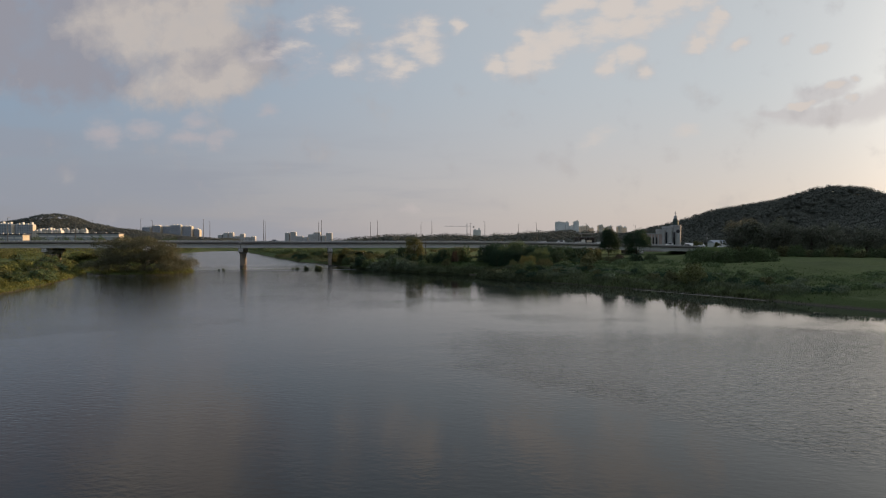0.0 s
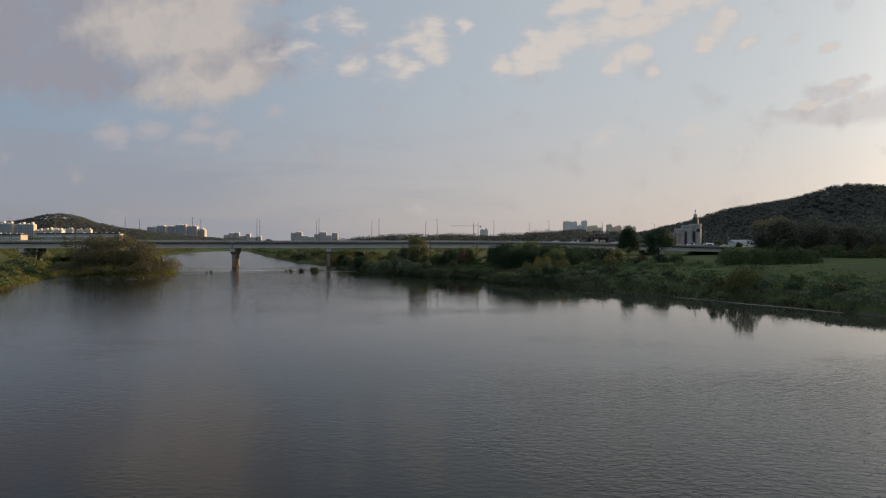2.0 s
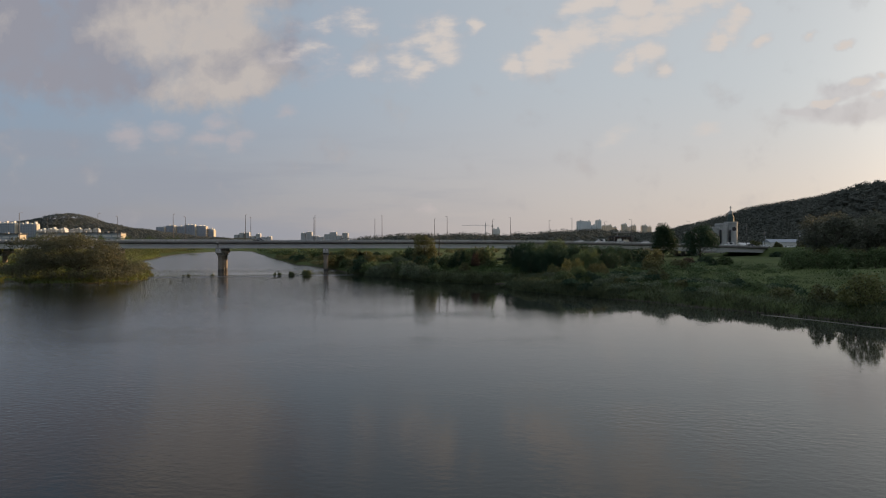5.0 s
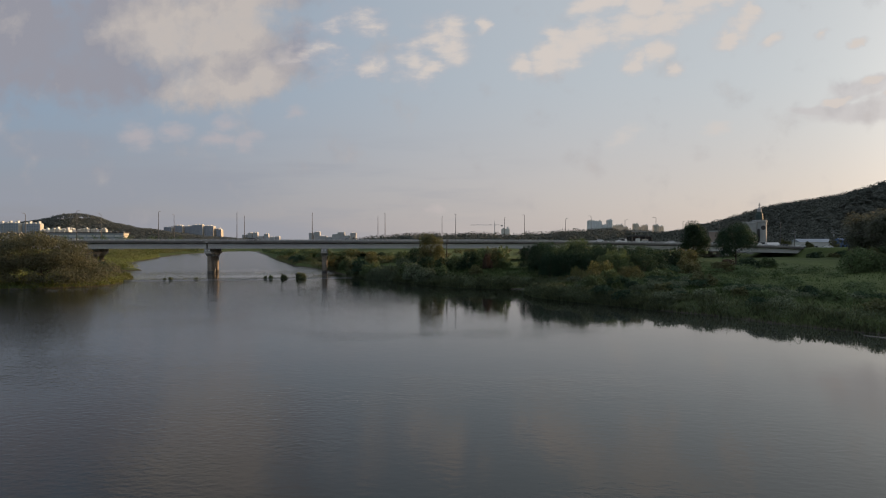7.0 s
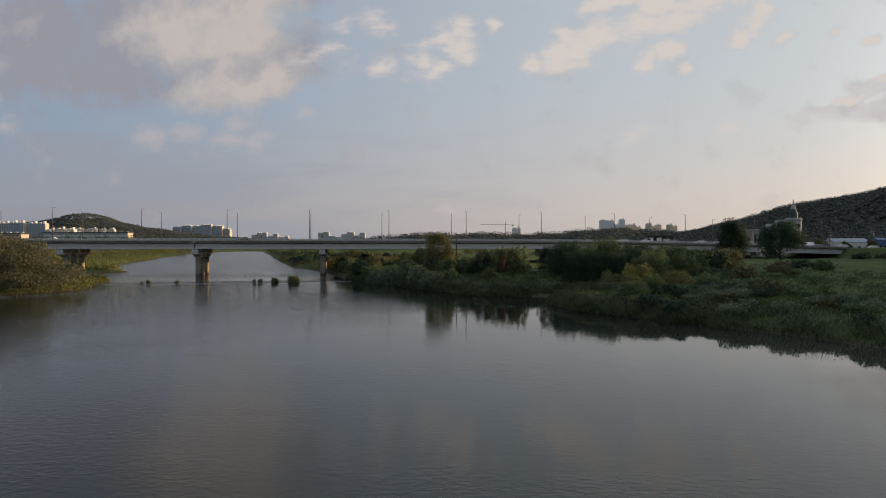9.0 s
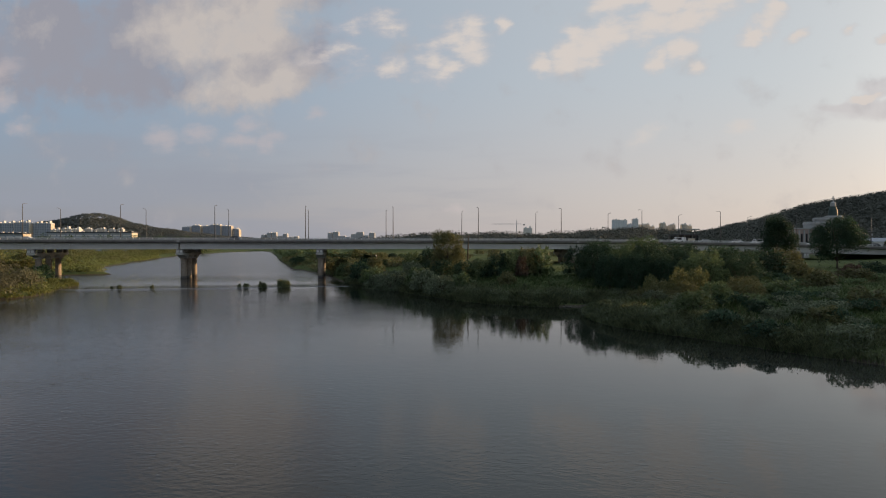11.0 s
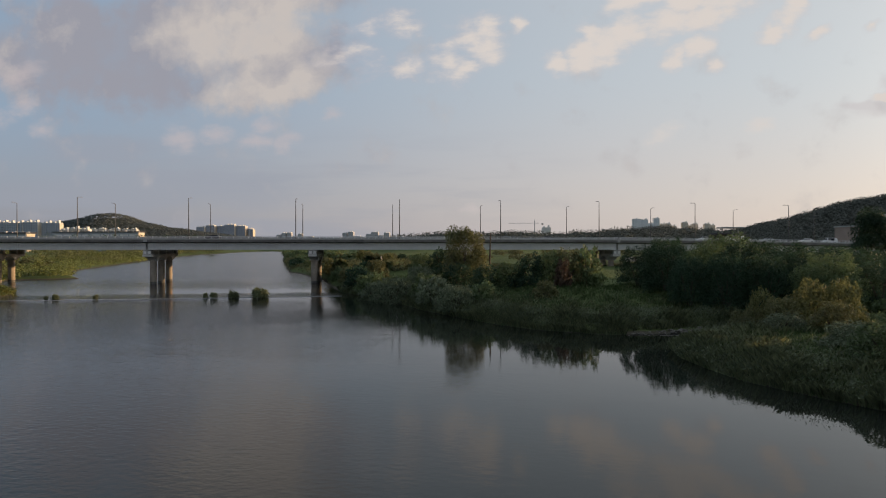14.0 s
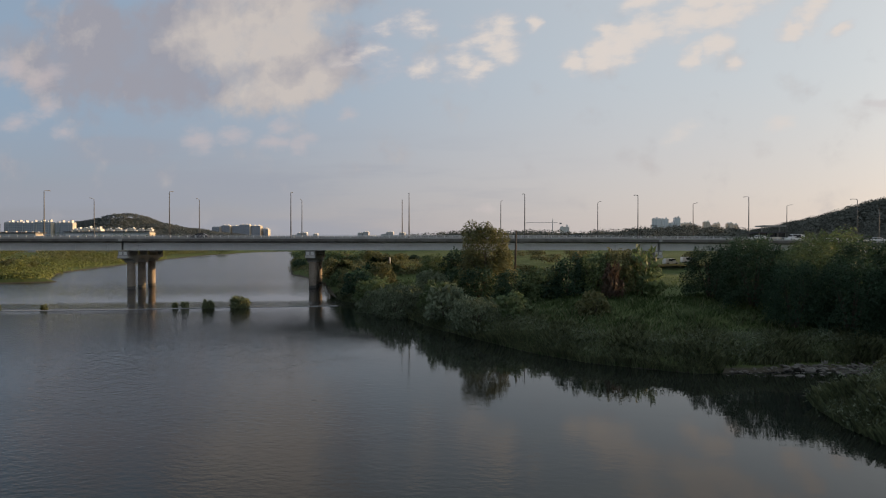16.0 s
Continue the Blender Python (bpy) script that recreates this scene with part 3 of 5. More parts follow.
def sheet(name, xs, ys, zfun, mat):
    X, Y = np.meshgrid(xs, ys)
    Z = zfun(X, Y)
    nx, ny = len(xs), len(ys)
    i = (np.arange(ny - 1)[:, None] * nx + np.arange(nx - 1)[None, :]).ravel()
    faces = np.stack([i, i + 1, i + nx + 1, i + nx], 1)
    return new(name, quick_mesh(name, np.stack([X.ravel(), Y.ravel(), Z], 1), faces, mat, smooth=True))


ground = tagged(sheet("ground", graded(-175, 110, 1.6, -4600, 4600), graded(95, 400, 1.6, -4600, 4750), land, M_GROUND),
                "grassy river banks, meadow and wooded hills", "ground", kind="structure")
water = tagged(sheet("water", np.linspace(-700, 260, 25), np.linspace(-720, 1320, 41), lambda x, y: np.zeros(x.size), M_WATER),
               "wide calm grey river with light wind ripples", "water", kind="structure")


# ---------------------------------------------------------------- the bridge
def sag(u):
    """The deck runs level over the river and falls away on the east side."""
    return -0.00009 * max(0.0, u - 100) ** 2 if u < 300 else -0.00009 * 200 ** 2


DECK_W, GIRDER_LOW, GIRDER_TOP, SLAB_TOP = 28.0, 9.97, 12.02, 12.85
U0, U1 = -260.0, 268.0
bridge = thing("road_bridge", "long grey concrete and steel girder road bridge across the river", "bridge", pose(*BRIDGE_AT, 0, 0, 0, BRIDGE_TURN))


def strip(profile, u0, u1, step=6.0):
    """A bar of the given (v, z) outline along the bridge, following its fall."""
    s, n = Shape(), len(profile)
    us = list(np.linspace(u0, u1, max(2, int((u1 - u0) / step) + 1)))
    vs = [(u, v, z + sag(u)) for u in us for v, z in profile]
    fs = [tuple(range(n)), tuple(range(len(vs) - 1, len(vs) - n - 1, -1))]
    for k in range(len(us) - 1):
        fs += [(k * n + i, (k + 1) * n + i, (k + 1) * n + (i + 1) % n, k * n + (i + 1) % n) for i in range(n)]
    return s.add(vs, fs)


def rect(v0, v1, z0, z1):
    return [(v0, z0), (v0, z1), (v1, z1), (v1, z0)]


SPAN = 45.8
PIERS = [SPAN * k for k in range(-5, 6)]
JOINTS = [U0, -SPAN * 3, 0.0, SPAN * 3, U1]
for a, b in zip(JOINTS, JOINTS[1:]):
    # dark edge band: weathering, plus the overhang's shade put into the slab colour
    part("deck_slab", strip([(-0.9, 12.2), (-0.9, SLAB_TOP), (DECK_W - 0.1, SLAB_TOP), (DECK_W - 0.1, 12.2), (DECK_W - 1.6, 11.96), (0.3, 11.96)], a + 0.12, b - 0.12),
         M_CONCRETE_DARK, bridge, "weathered deck edge, darkened for the shade of its overhang")
    for v in (0.35, 6.6, 12.9, 19.2, 25.4):
        web = strip([(v, GIRDER_LOW + 0.12), (v, GIRDER_TOP - 0.1), (v + 1.5, GIRDER_TOP - 0.1), (v + 1.5, GIRDER_LOW + 0.12)], a + 0.25, b - 0.25)
        girder = part("girder", web, M_GIRDER, bridge, "pale grey painted box girder")
        part("bottom_flange", strip(rect(v - 0.18, v + 1.68, GIRDER_LOW, GIRDER_LOW + 0.12), a + 0.25, b - 0.25), M_GIRDER, girder)
    for v0, v1 in ((-0.9, -0.62), (DECK_W - 0.38, DECK_W - 0.1)):
        part("kerb_upstand", strip(rect(v0, v1, SLAB_TOP + 0.004, SLAB_TOP + 0.32), a + 0.12, b - 0.12), M_CONCRETE, bridge)
        for z, h in ((13.30, 0.05), (13.50, 0.05), (13.72, 0.09)):
            part("rail", strip(rect((v0 + v1) / 2 - 0.05, (v0 + v1) / 2 + 0.05, z, z + h), a + 0.12, b - 0.12), M_RAIL, bridge, "pale painted railing")
part("carriageway", strip(rect(2.2, 11.8, SLAB_TOP + 0.004, SLAB_TOP + 0.09), U0, U1 + 160), M_ASPHALT, bridge)
part("carriageway", strip(rect(15.2, 24.8, SLAB_TOP + 0.004, SLAB_TOP + 0.09), U0, U1 + 160), M_ASPHALT, bridge)
part("median", strip(rect(13.2, 13.8, SLAB_TOP + 0.004, SLAB_TOP + 0.85), U0, U1), M_CONCRETE, bridge)

# joint blocks over the piers where the girders meet
for u in (-SPAN * 3, 0.0, SPAN * 3):
    part("joint_cover", Shape().box(u, -0.72, 12.2 + sag(u), 0.9, 0.46, 1.15, ease=0.05), M_CONCRETE, bridge, "pale joint cover block")

# web stiffeners on the river side
rib = Shape().box(0, 0.32, GIRDER_LOW + 0.13, 0.10, 0.10, GIRDER_TOP - GIRDER_LOW - 0.3).mesh("stiffener", M_GIRDER)
for u in np.arange(-224, 262, 7.6):
    o = part("stiffener", rib, M_GIRDER, bridge)
    o.location = (u, 0, sag(u))

# railing posts
posts = {w: Shape().box(0, v, SLAB_TOP + 0.31, 0.13, 0.14, 0.62, ease=0.02).mesh("rail_post", M_RAIL) for w, v in (("near", -0.76), ("far", DECK_W - 0.24))}
for u in np.arange(-150, 262, 2.0):
    part("rail_post", posts["near"], M_RAIL, bridge).location = (u, 0, sag(u))
for u in np.arange(-150, 262, 4.0):
    part("rail_post", posts["far"], M_RAIL, bridge).location = (u, 0, sag(u))


COLUMNS = (5.4, 11.8, 18.3)
CAP_TOP, CAP_V0, CAP_V1 = 8.65, 0.5, 23.2


def pier_cap(u):
    """Cross-head with round arches between the columns and curved ends."""
    def arch(v):
        """Height of the underside at v."""
        c = min(COLUMNS, key=lambda k: abs(k - v))
        off = abs(v - c)
        reach = 3.2 if COLUMNS[0] < v < COLUMNS[-1] else 4.9
        t = min(1.0, max(0.0, (off - 0.72) / (reach - 0.72)))
        return 6.75 + 1.25 * math.sqrt(1 - (1 - t) ** 2)
    vs = sorted({round(CAP_V0 + (CAP_V1 - CAP_V0) * i / 60, 3) for i in range(61)} | {c + k for c in COLUMNS for k in (-0.72, -0.8, 0.8, 0.72)})
    n, pts, fs = len(vs), [], []
    for du in (-1.25, 1.25):
        pts += [(u + du, v, arch(v)) for v in vs] + [(u + du, v, CAP_TOP) for v in vs]
    for k in range(n - 1):
        fs += [(k, k + 1, n + k + 1, n + k), (2 * n + k + 1, 2 * n + k, 3 * n + k, 3 * n + k + 1),
               (k + 1, k, 2 * n + k, 2 * n + k + 1), (n + k, n + k + 1, 3 * n + k + 1, 3 * n + k)]
    fs += [(0, n, 3 * n, 2 * n), (n - 1, 3 * n - 1, 4 * n - 1, 2 * n - 1)]
    return Shape().add(pts, fs)


for u in PIERS:
    drop = sag(u)
    cap = part("pier", pier_cap(u), M_CAP, bridge, "concrete cross-head with round arches")
    cap.location = (0, 0, drop)
    for v in COLUMNS:
        gx, gy = on_bridge(u, v)
        base = float(land([gx], [gy])[0]) - 0.8
        column = part("column", Shape().lathe(u, v, [(base, 0.95), (6.9 + drop, 0.95)], 20), M_COLUMN, cap, "round concrete column stained by the water", smooth=True)
        column.location = (0, 0, -drop)
        if base < 0:
            part("tide_mark", Shape().lathe(u, v, [(base, 0.956), (0.55, 0.956), (0.75, 0.951)], 20), M_CONCRETE_DARK, column, "dark water stain", smooth=True)
    for v in (CAP_V0 + 0.65, CAP_V1 - 0.65):
        pad = part("pedestal", Shape().box(u, v, CAP_TOP - 0.3, 2.3, 1.26, GIRDER_LOW - CAP_TOP + 0.24, ease=0.06), M_CONCRETE, cap, "concrete bearing pedestal")
        for du in (-0.58, 0.58):
            part("bearing_cover", Shape().box(u + du, v + (-0.66 if v < 10 else 0.66), CAP_TOP + 0.15, 0.74, 0.14, 0.78, ease=0.04), M_WHITE, pad, "pale square bearing cover")
    for v in (6.9, 13.2, 19.5):
        part("pedestal", Shape().box(u, v, CAP_TOP - 0.05, 2.0, 1.0, GIRDER_LOW - CAP_TOP, ease=0.06), M_CAP, cap, "concrete bearing pedestal")
part("abutment", Shape().box(U1 + 2, 13.2, 0.5, 4.0, 29, 10.3, ease=0.2), M_CONCRETE, bridge, "concrete abutment wall").location = (0, 0, sag(U1))
part("abutment", Shape().box(U0 - 2, 13.2, 0.5, 4.0, 29, 10.3, ease=0.2), M_CONCRETE, bridge, "concrete abutment wall")


def street_lamp():
    lamp = thing("street_lamp", "tall slim grey steel street lamp on the bridge edge", "street lamp", group="lamps along the bridge")
    part("base_plate", Shape().box(0, 0, 0, 0.5, 0.5, 0.06, ease=0.05).box(0, 0, 0.06, 0.3, 0.3, 0.5, ease=0.05), M_LAMP, lamp)
    part("pole", Shape().tube([(0, 0, 0.5), (0, 0, 6), (0, 0, 11.6)], [0.16, 0.13, 0.09], 8), M_LAMP, lamp, smooth=True)
    part("arm", Shape().tube([(0, 0, 11.5), (0, 0.3, 11.75), (0, 1.9, 11.9)], [0.07, 0.07, 0.05], 6), M_LAMP, lamp, smooth=True)
    part("lamp_head", Shape().box(0, 2.2, 11.84, 0.3, 0.95, 0.12, taper=0.8, ease=0.08), M_LAMP, lamp, "flat lamp head")
    return lamp


first = None
for side, v, extra in (("near", -0.45, 0.0), ("far", 26.9, 180.0)):
    for k in range(-6, 9):
        u = 41.2 + 29.6 * k + (0.15 * k * k if k > 0 else 0) - (1.4 if side == "far" else 0)
        if u > 262:
            continue
        x, y = on_bridge(u, v)
        m = pose(x, y, SLAB_TOP + sag(u) + 0.004, 0, 0, BRIDGE_TURN + extra)
        if first is None:
            first = street_lamp()
            first.matrix_world = m
        else:
            copy_thing(first, m)


# ---------------------------------------------------------------- plants
rng = np.random.default_rng(7)


def leaves(centres, radii, count, size, flat=0.45, tall=1.0, droop=0.0, squash=1.0):
    """Leaf sprays: small folded diamonds near the skin of rounded masses. Returns verts and faces."""
    centres, radii = np.asarray(centres, float), np.asarray(radii, float)
    if radii.ndim == 1:
        radii = np.repeat(radii[:, None], 3, 1)
    area = (radii[:, 0] * radii[:, 2])
    pick = rng.choice(len(centres), count, p=area / area.sum())
    out = rng.normal(size=(count, 3))
    out[:, 2] = np.where(out[:, 2] < -0.35, -out[:, 2] * 0.7, out[:, 2])
    out /= np.linalg.norm(out, axis=1)[:, None]
    deep = 1 - 0.45 * rng.random(count) ** 1.6 + 0.10 * rng.random(count)
    p = centres[pick] + out * radii[pick] * deep[:, None]
    nrm = out * (1 - flat) + rng.normal(size=(count, 3)) * flat + np.array([0, 0, 0.35])
    nrm /= np.linalg.norm(nrm, axis=1)[:, None]
    a = np.cross(nrm, rng.normal(size=(count, 3)))
    a[:, 2] -= droop
    a /= np.linalg.norm(a, axis=1)[:, None] + 1e-9
    b = np.cross(nrm, a)
    s = size * (0.55 + 0.9 * rng.random(count))[:, None]
    v = np.stack([p - a * s * tall, p - b * s * 0.52 + nrm * s * 0.12, p + a * s * tall, p + b * s * 0.52 + nrm * s * 0.12], 1)
    v[:, :, 2] = p[:, None, 2] + (v[:, :, 2] - p[:, None, 2]) * squash
    v = v.reshape(-1, 3)
    k = np.arange(count)[:, None] * 4
    return v, np.concatenate([k + 0, k + 1, k + 2, k + 3], 1)


def crown_masses(rx, ry, h, low, n, small=0.36):
    """Centres and radii of n rounded masses that fill a dome-like crown with an uneven outline."""
    cs, rs = [(0, 0, low + (h - low) * 0.45)], [(rx * 0.72, ry * 0.72, (h - low) * 0.48)]
    for _ in range(n):
        a, r = rng.random() * 2 * math.pi, 0.45 + 0.45 * rng.random()
        z = rng.random()
        k = math.sqrt(max(0.05, 1 - (z - 0.35) ** 2 / 0.5))
        q = small * (0.65 + 0.7 * rng.random())
        cs.append((rx * r * k * math.cos(a), ry * r * k * math.sin(a), low + (h - low) * (0.10 + 0.78 * z)))
        rs.append((rx * q, ry * q, (h - low) * q * 0.62))
    return np.array(cs), np.array(rs)


def limbs(h, rx, ry, low, thick, n=7, lean=(0, 0)):
    s = Shape()
    top = (lean[0], lean[1], low + (h - low) * 0.62)
    s.tube([(0, 0, -0.4), (lean[0] * 0.2, lean[1] * 0.2, low * 0.7), (lean[0] * 0.6, lean[1] * 0.6, low + (h - low) * 0.3), top],
           [thick * 1.35, thick, thick * 0.75, thick * 0.3], 8)
    for i in range(n):
        a, f = 2 * math.pi * (i + rng.random() * 0.6) / n, 0.25 + 0.6 * rng.random()
        z0 = low * 0.7 + (h - low) * 0.30 * f
        x1, y1, z1 = rx * 0.72 * math.cos(a), ry * 0.72 * math.sin(a), low + (h - low) * (0.25 + 0.55 * rng.random())
        s.tube([(lean[0] * 0.4, lean[1] * 0.4, z0), (x1 * 0.45, y1 * 0.45, (z0 + z1) / 2 + 0.3), (x1, y1, z1)], [thick * 0.5, thick * 0.34, thick * 0.12], 5)
    return s


def tree(name, label, x, y, h, rx, ry=None, low=None, leaf=0.35, count=5000, mat=None, n=16, thick=0.3, z=None, turn=0.0, group="", masses=None, droop=0.0, small=0.36):
    ry, low = ry or rx, h * 0.25 if low is None else low
    z = float(land([x], [y])[0]) if z is None else z
    t = thing(name, label, "tree", pose(x, y, z, 0, 0, turn), group)
    part("trunk", limbs(h, rx, ry, max(low, 0.6), thick), M_BARK, t, smooth=True)
    cs, rs = masses or crown_masses(rx, ry, h, low, n, small)
    v, f = leaves(cs, rs, count, leaf, droop=droop)
    part("crown", quick_mesh("crown", v, f, mat or M_LEAF_MID), None, t)
    return t


BUSHES = {}


def dome_masses(n, small):
    """Masses that fill a dome standing on the ground, with sprigs that break its outline."""
    cs, rs = [(0, 0, 0.32), (0.1, -0.1, 0.14)], [(0.54, 0.54, 0.36), (0.76, 0.76, 0.2)]
    for i in range(7):
        cs.append((0.66 * math.cos(0.9 * i), 0.66 * math.sin(0.9 * i), 0.1))
        rs.append((0.27, 0.27, 0.17))
    for i in range(n):
        a, z = 2.4 * i + rng.random(), 0.04 + 0.78 * ((i + rng.random()) / n)
        k = (1 - (z / 0.97) ** 1.9) ** 0.62 * (0.55 + 0.33 * rng.random())
        q = small * (0.7 + 0.65 * rng.random())
        cs.append((k * math.cos(a), k * math.sin(a), z))
        rs.append((q, q, q * (0.8 + 0.5 * rng.random())))
    for i in range(n // 2):
        a, z = rng.random() * 6.3, 0.30 + 0.62 * rng.random()
        k = (1 - (z / 1.04) ** 1.9) ** 0.62 * 0.93
        cs.append((k * math.cos(a), k * math.sin(a), z))
        rs.append((0.075, 0.075, 0.13))
    return np.array(cs), np.array(rs)


def bush(x, y, r, h, kind="mid", variant=None, turn=None, z=None):
    """A rounded bush of the given half-width and height; alike ones share their meshes."""
    mat, label, cat = {
        "dark": (M_LEAF_DARK, "dense dark green shrub on the river bank", "bush"), "mid": (M_LEAF_MID, "green shrub on the river bank", "bush"),
        "olive": (M_LEAF_OLIVE, "olive green shrub on the river bank", "bush"), "yellow": (M_LEAF_YELLOW, "yellowish green shrub catching evening light", "bush"),
        "willow": (M_LEAF_GREY, "grey-green rounded willow bush by the water", "bush"), "rust": (M_LEAF_RUST, "reddish brown dry shrub", "bush"),
        "lime": (M_LEAF_LIME, "bright leafy shrub on the western bank", "bush"), "reed": (M_REED, "tall yellow-green reed clump on the bank", "reeds"),
        "tussock": (M_GRASS, "rounded green grass tussock growing on the weir", "grass")}[kind]
    variant = int(rng.integers(3)) if variant is None else variant
    turn = rng.random() * 360 if turn is None else turn
    z = float(land([x], [y])[0]) - 0.05 if z is None else z
    m = Matrix.LocRotScale((x, y, z), Euler((0, 0, radians(turn))), (r, r, h))
    big = (r > 3.4 and y < 306 and x > -60) or (r > 1.5 and 15 < x < 40 and 195 < y < 262)
    big = 2 if big and r > 3.4 and 10 < x < 58 and y < 266 else int(big)
    if (kind, variant, big) not in BUSHES:
        cs, rs = dome_masses((17 + 3 * variant, 32 + 6 * variant, 66 + 8 * variant)[big], (0.27, 0.20, 0.165)[big])
        if kind == "tussock":
            cs = [(0, 0, 0.05)] + [(0.5 * math.cos(1.1 * i + variant), 0.5 * math.sin(1.1 * i + variant), 0.12 + 0.2 * rng.random()) for i in range(6)]
            rs = [(0.8, 0.8, 0.6)] + [(0.34 + 0.14 * rng.random(),) * 2 + (0.42 + 0.26 * rng.random(),) for i in range(6)]
        count, size = ((820, 0.100), (3100, 0.050), (11000, 0.0255))[big]
        v, f = leaves(cs, rs, count, size if kind != "reed" else size * 0.75, tall=1.25 if kind not in ("reed", "tussock") else 2.8, droop=0.8 if kind in ("willow", "reed") else 0.0,
                      squash=1.0 if kind in ("reed", "tussock") else (0.85, 0.7, 0.55)[big])
        v[:, 2] = np.maximum(v[:, 2], 0.0)
        b = thing({"bush": "bush", "reeds": "reed_clump", "grass": "tussock"}[cat], label, cat, m)
        stems = Shape()
        for i in range(5):
            a = 2 * math.pi * i / 5 + variant
            stems.tube([(0.05 * math.cos(a), 0.05 * math.sin(a), -0.02), (0.22 * math.cos(a), 0.22 * math.sin(a), 0.35), (0.45 * math.cos(a), 0.45 * math.sin(a), 0.7)],
                       [0.03, 0.022, 0.008], 5)
        part("woody_base", stems, M_BARK, b)
        part("foliage", quick_mesh("foliage", v, f, mat), None, b)
        BUSHES[kind, variant, big] = b
        return b
    return copy_thing_at(BUSHES[kind, variant, big], m)


def copy_thing_at(ob, m):
    """A copy with its own size as well as its place."""
    c = copy_thing(ob, Matrix.Identity(4))
    c.matrix_basis = m
    return c


def scrub(name, label, spots, mat, leaf, each):
    """Far bushes that nobody could count, as one mass of leaf sprays: spots of (x, y, half-width, height)."""
    cs, rs = [], []
    for x, y, r, h in spots:
        z = float(land([x], [y])[0])
        for i in range(5):
            a = 2.5 * i + x
            k, up = (0.0, 0.42) if i == 0 else (0.55, 0.16 + 0.12 * i)
            cs.append((x + k * r * math.cos(a), y + k * r * math.sin(a), z + h * up))
            rs.append((r * (0.75 if i == 0 else 0.48), r * (0.75 if i == 0 else 0.48), h * (0.55 if i == 0 else 0.36)))
    v, f = leaves(cs, rs, each * len(spots), leaf)
    return tagged(new(name, quick_mesh(name, v, f, mat)), label, "scrub", kind="stuff")


# ---------------------------------------------------------------- woods on the hills
def woods(name, label, test, count, size, spray, seed, relief=1.0, leaf=0.17, mat=None):
    """Uncountable far woodland: overlapping rounded crowns covered in leaf sprays."""
    g = np.random.default_rng(seed)
    x0, x1, y0, y1 = test
    xs, ys = g.uniform(x0, x1, count * 8), g.uniform(y0, y1, count * 8)
    h = ridge_height(xs, ys)
    keep = np.nonzero(h > 2.5)[0][:count]
    xs, ys = xs[keep], ys[keep]
    zs = land(xs, ys)
    tall = size * g.uniform(0.7, 1.35, len(xs))
    cs = np.stack([xs, ys, zs + tall * 0.62], 1)
    rs = np.stack([tall * 0.95 / relief, tall * 0.95 / relief, tall * 0.55 * relief], 1)
    v, f = leaves(cs, rs * np.array([1.0, 1.0, 1.35]), len(xs) * spray, size * leaf, flat=0.42)
    # solid cores keep the wood closed
    bm = bmesh.new()
    bmesh.ops.create_icosphere(bm, subdivisions=1, radius=1.0)
    cv, cf = np.array([q.co[:] for q in bm.verts]), np.array([[q.index for q in p.verts] for p in bm.faces])
    bm.free()
    core = (cs[:, None, :] + cv[None] * rs[:, None, :] * (0.48 + 0.2 * g.random((len(xs), len(cv), 1)))).reshape(-1, 3)
    cfa = (np.arange(len(xs))[:, None, None] * len(cv) + cf[None]).reshape(-1, 3)
    root = thing(name, label, "woods", kind="stuff")
    part("tree_masses", quick_mesh("tree_masses", core, cfa, mat or M_WOODS_HAZE, smooth=True), None, root)
    part("leaf_sprays", quick_mesh("leaf_sprays", v, f, mat or M_WOODS_HAZE), None, root)
    tagged(root, kind="stuff")


woods("hill_woods_west", "dark wooded hill far across the river", (-1800, -780, 1800, 2200), 7600, 5.0, 14, 3, 1.0, 0.25, M_WOODS_FAR_HAZE)
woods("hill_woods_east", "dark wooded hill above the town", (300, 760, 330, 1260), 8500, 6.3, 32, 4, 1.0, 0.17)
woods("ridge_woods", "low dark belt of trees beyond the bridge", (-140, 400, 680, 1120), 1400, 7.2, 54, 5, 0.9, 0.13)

# ---------------------------------------------------------------- trees and shrubs, east bank
tree("bank_tree", "olive green tree with an open crown on the river bank", -13.2, 275.0, 11.9, 5.7, 5.4, 0.6, 0.19, 14000, M_LEAF_OLIVE, 30, 0.28, small=0.28)
tree("park_tree", "narrow dark park tree with a squared crown", 86.3, 311.8, 15.0, 5.2, 5.2, 0.6, 0.22, 15000, M_LEAF_DARK, 34, 0.26, small=0.34)
tree("park_tree", "broad dark green park tree beside the meadow", 95.6, 295.9, 13.8, 6.6, 6.6, 0.4, 0.22, 17000, M_LEAF_DARK, 32, 0.28, small=0.32)

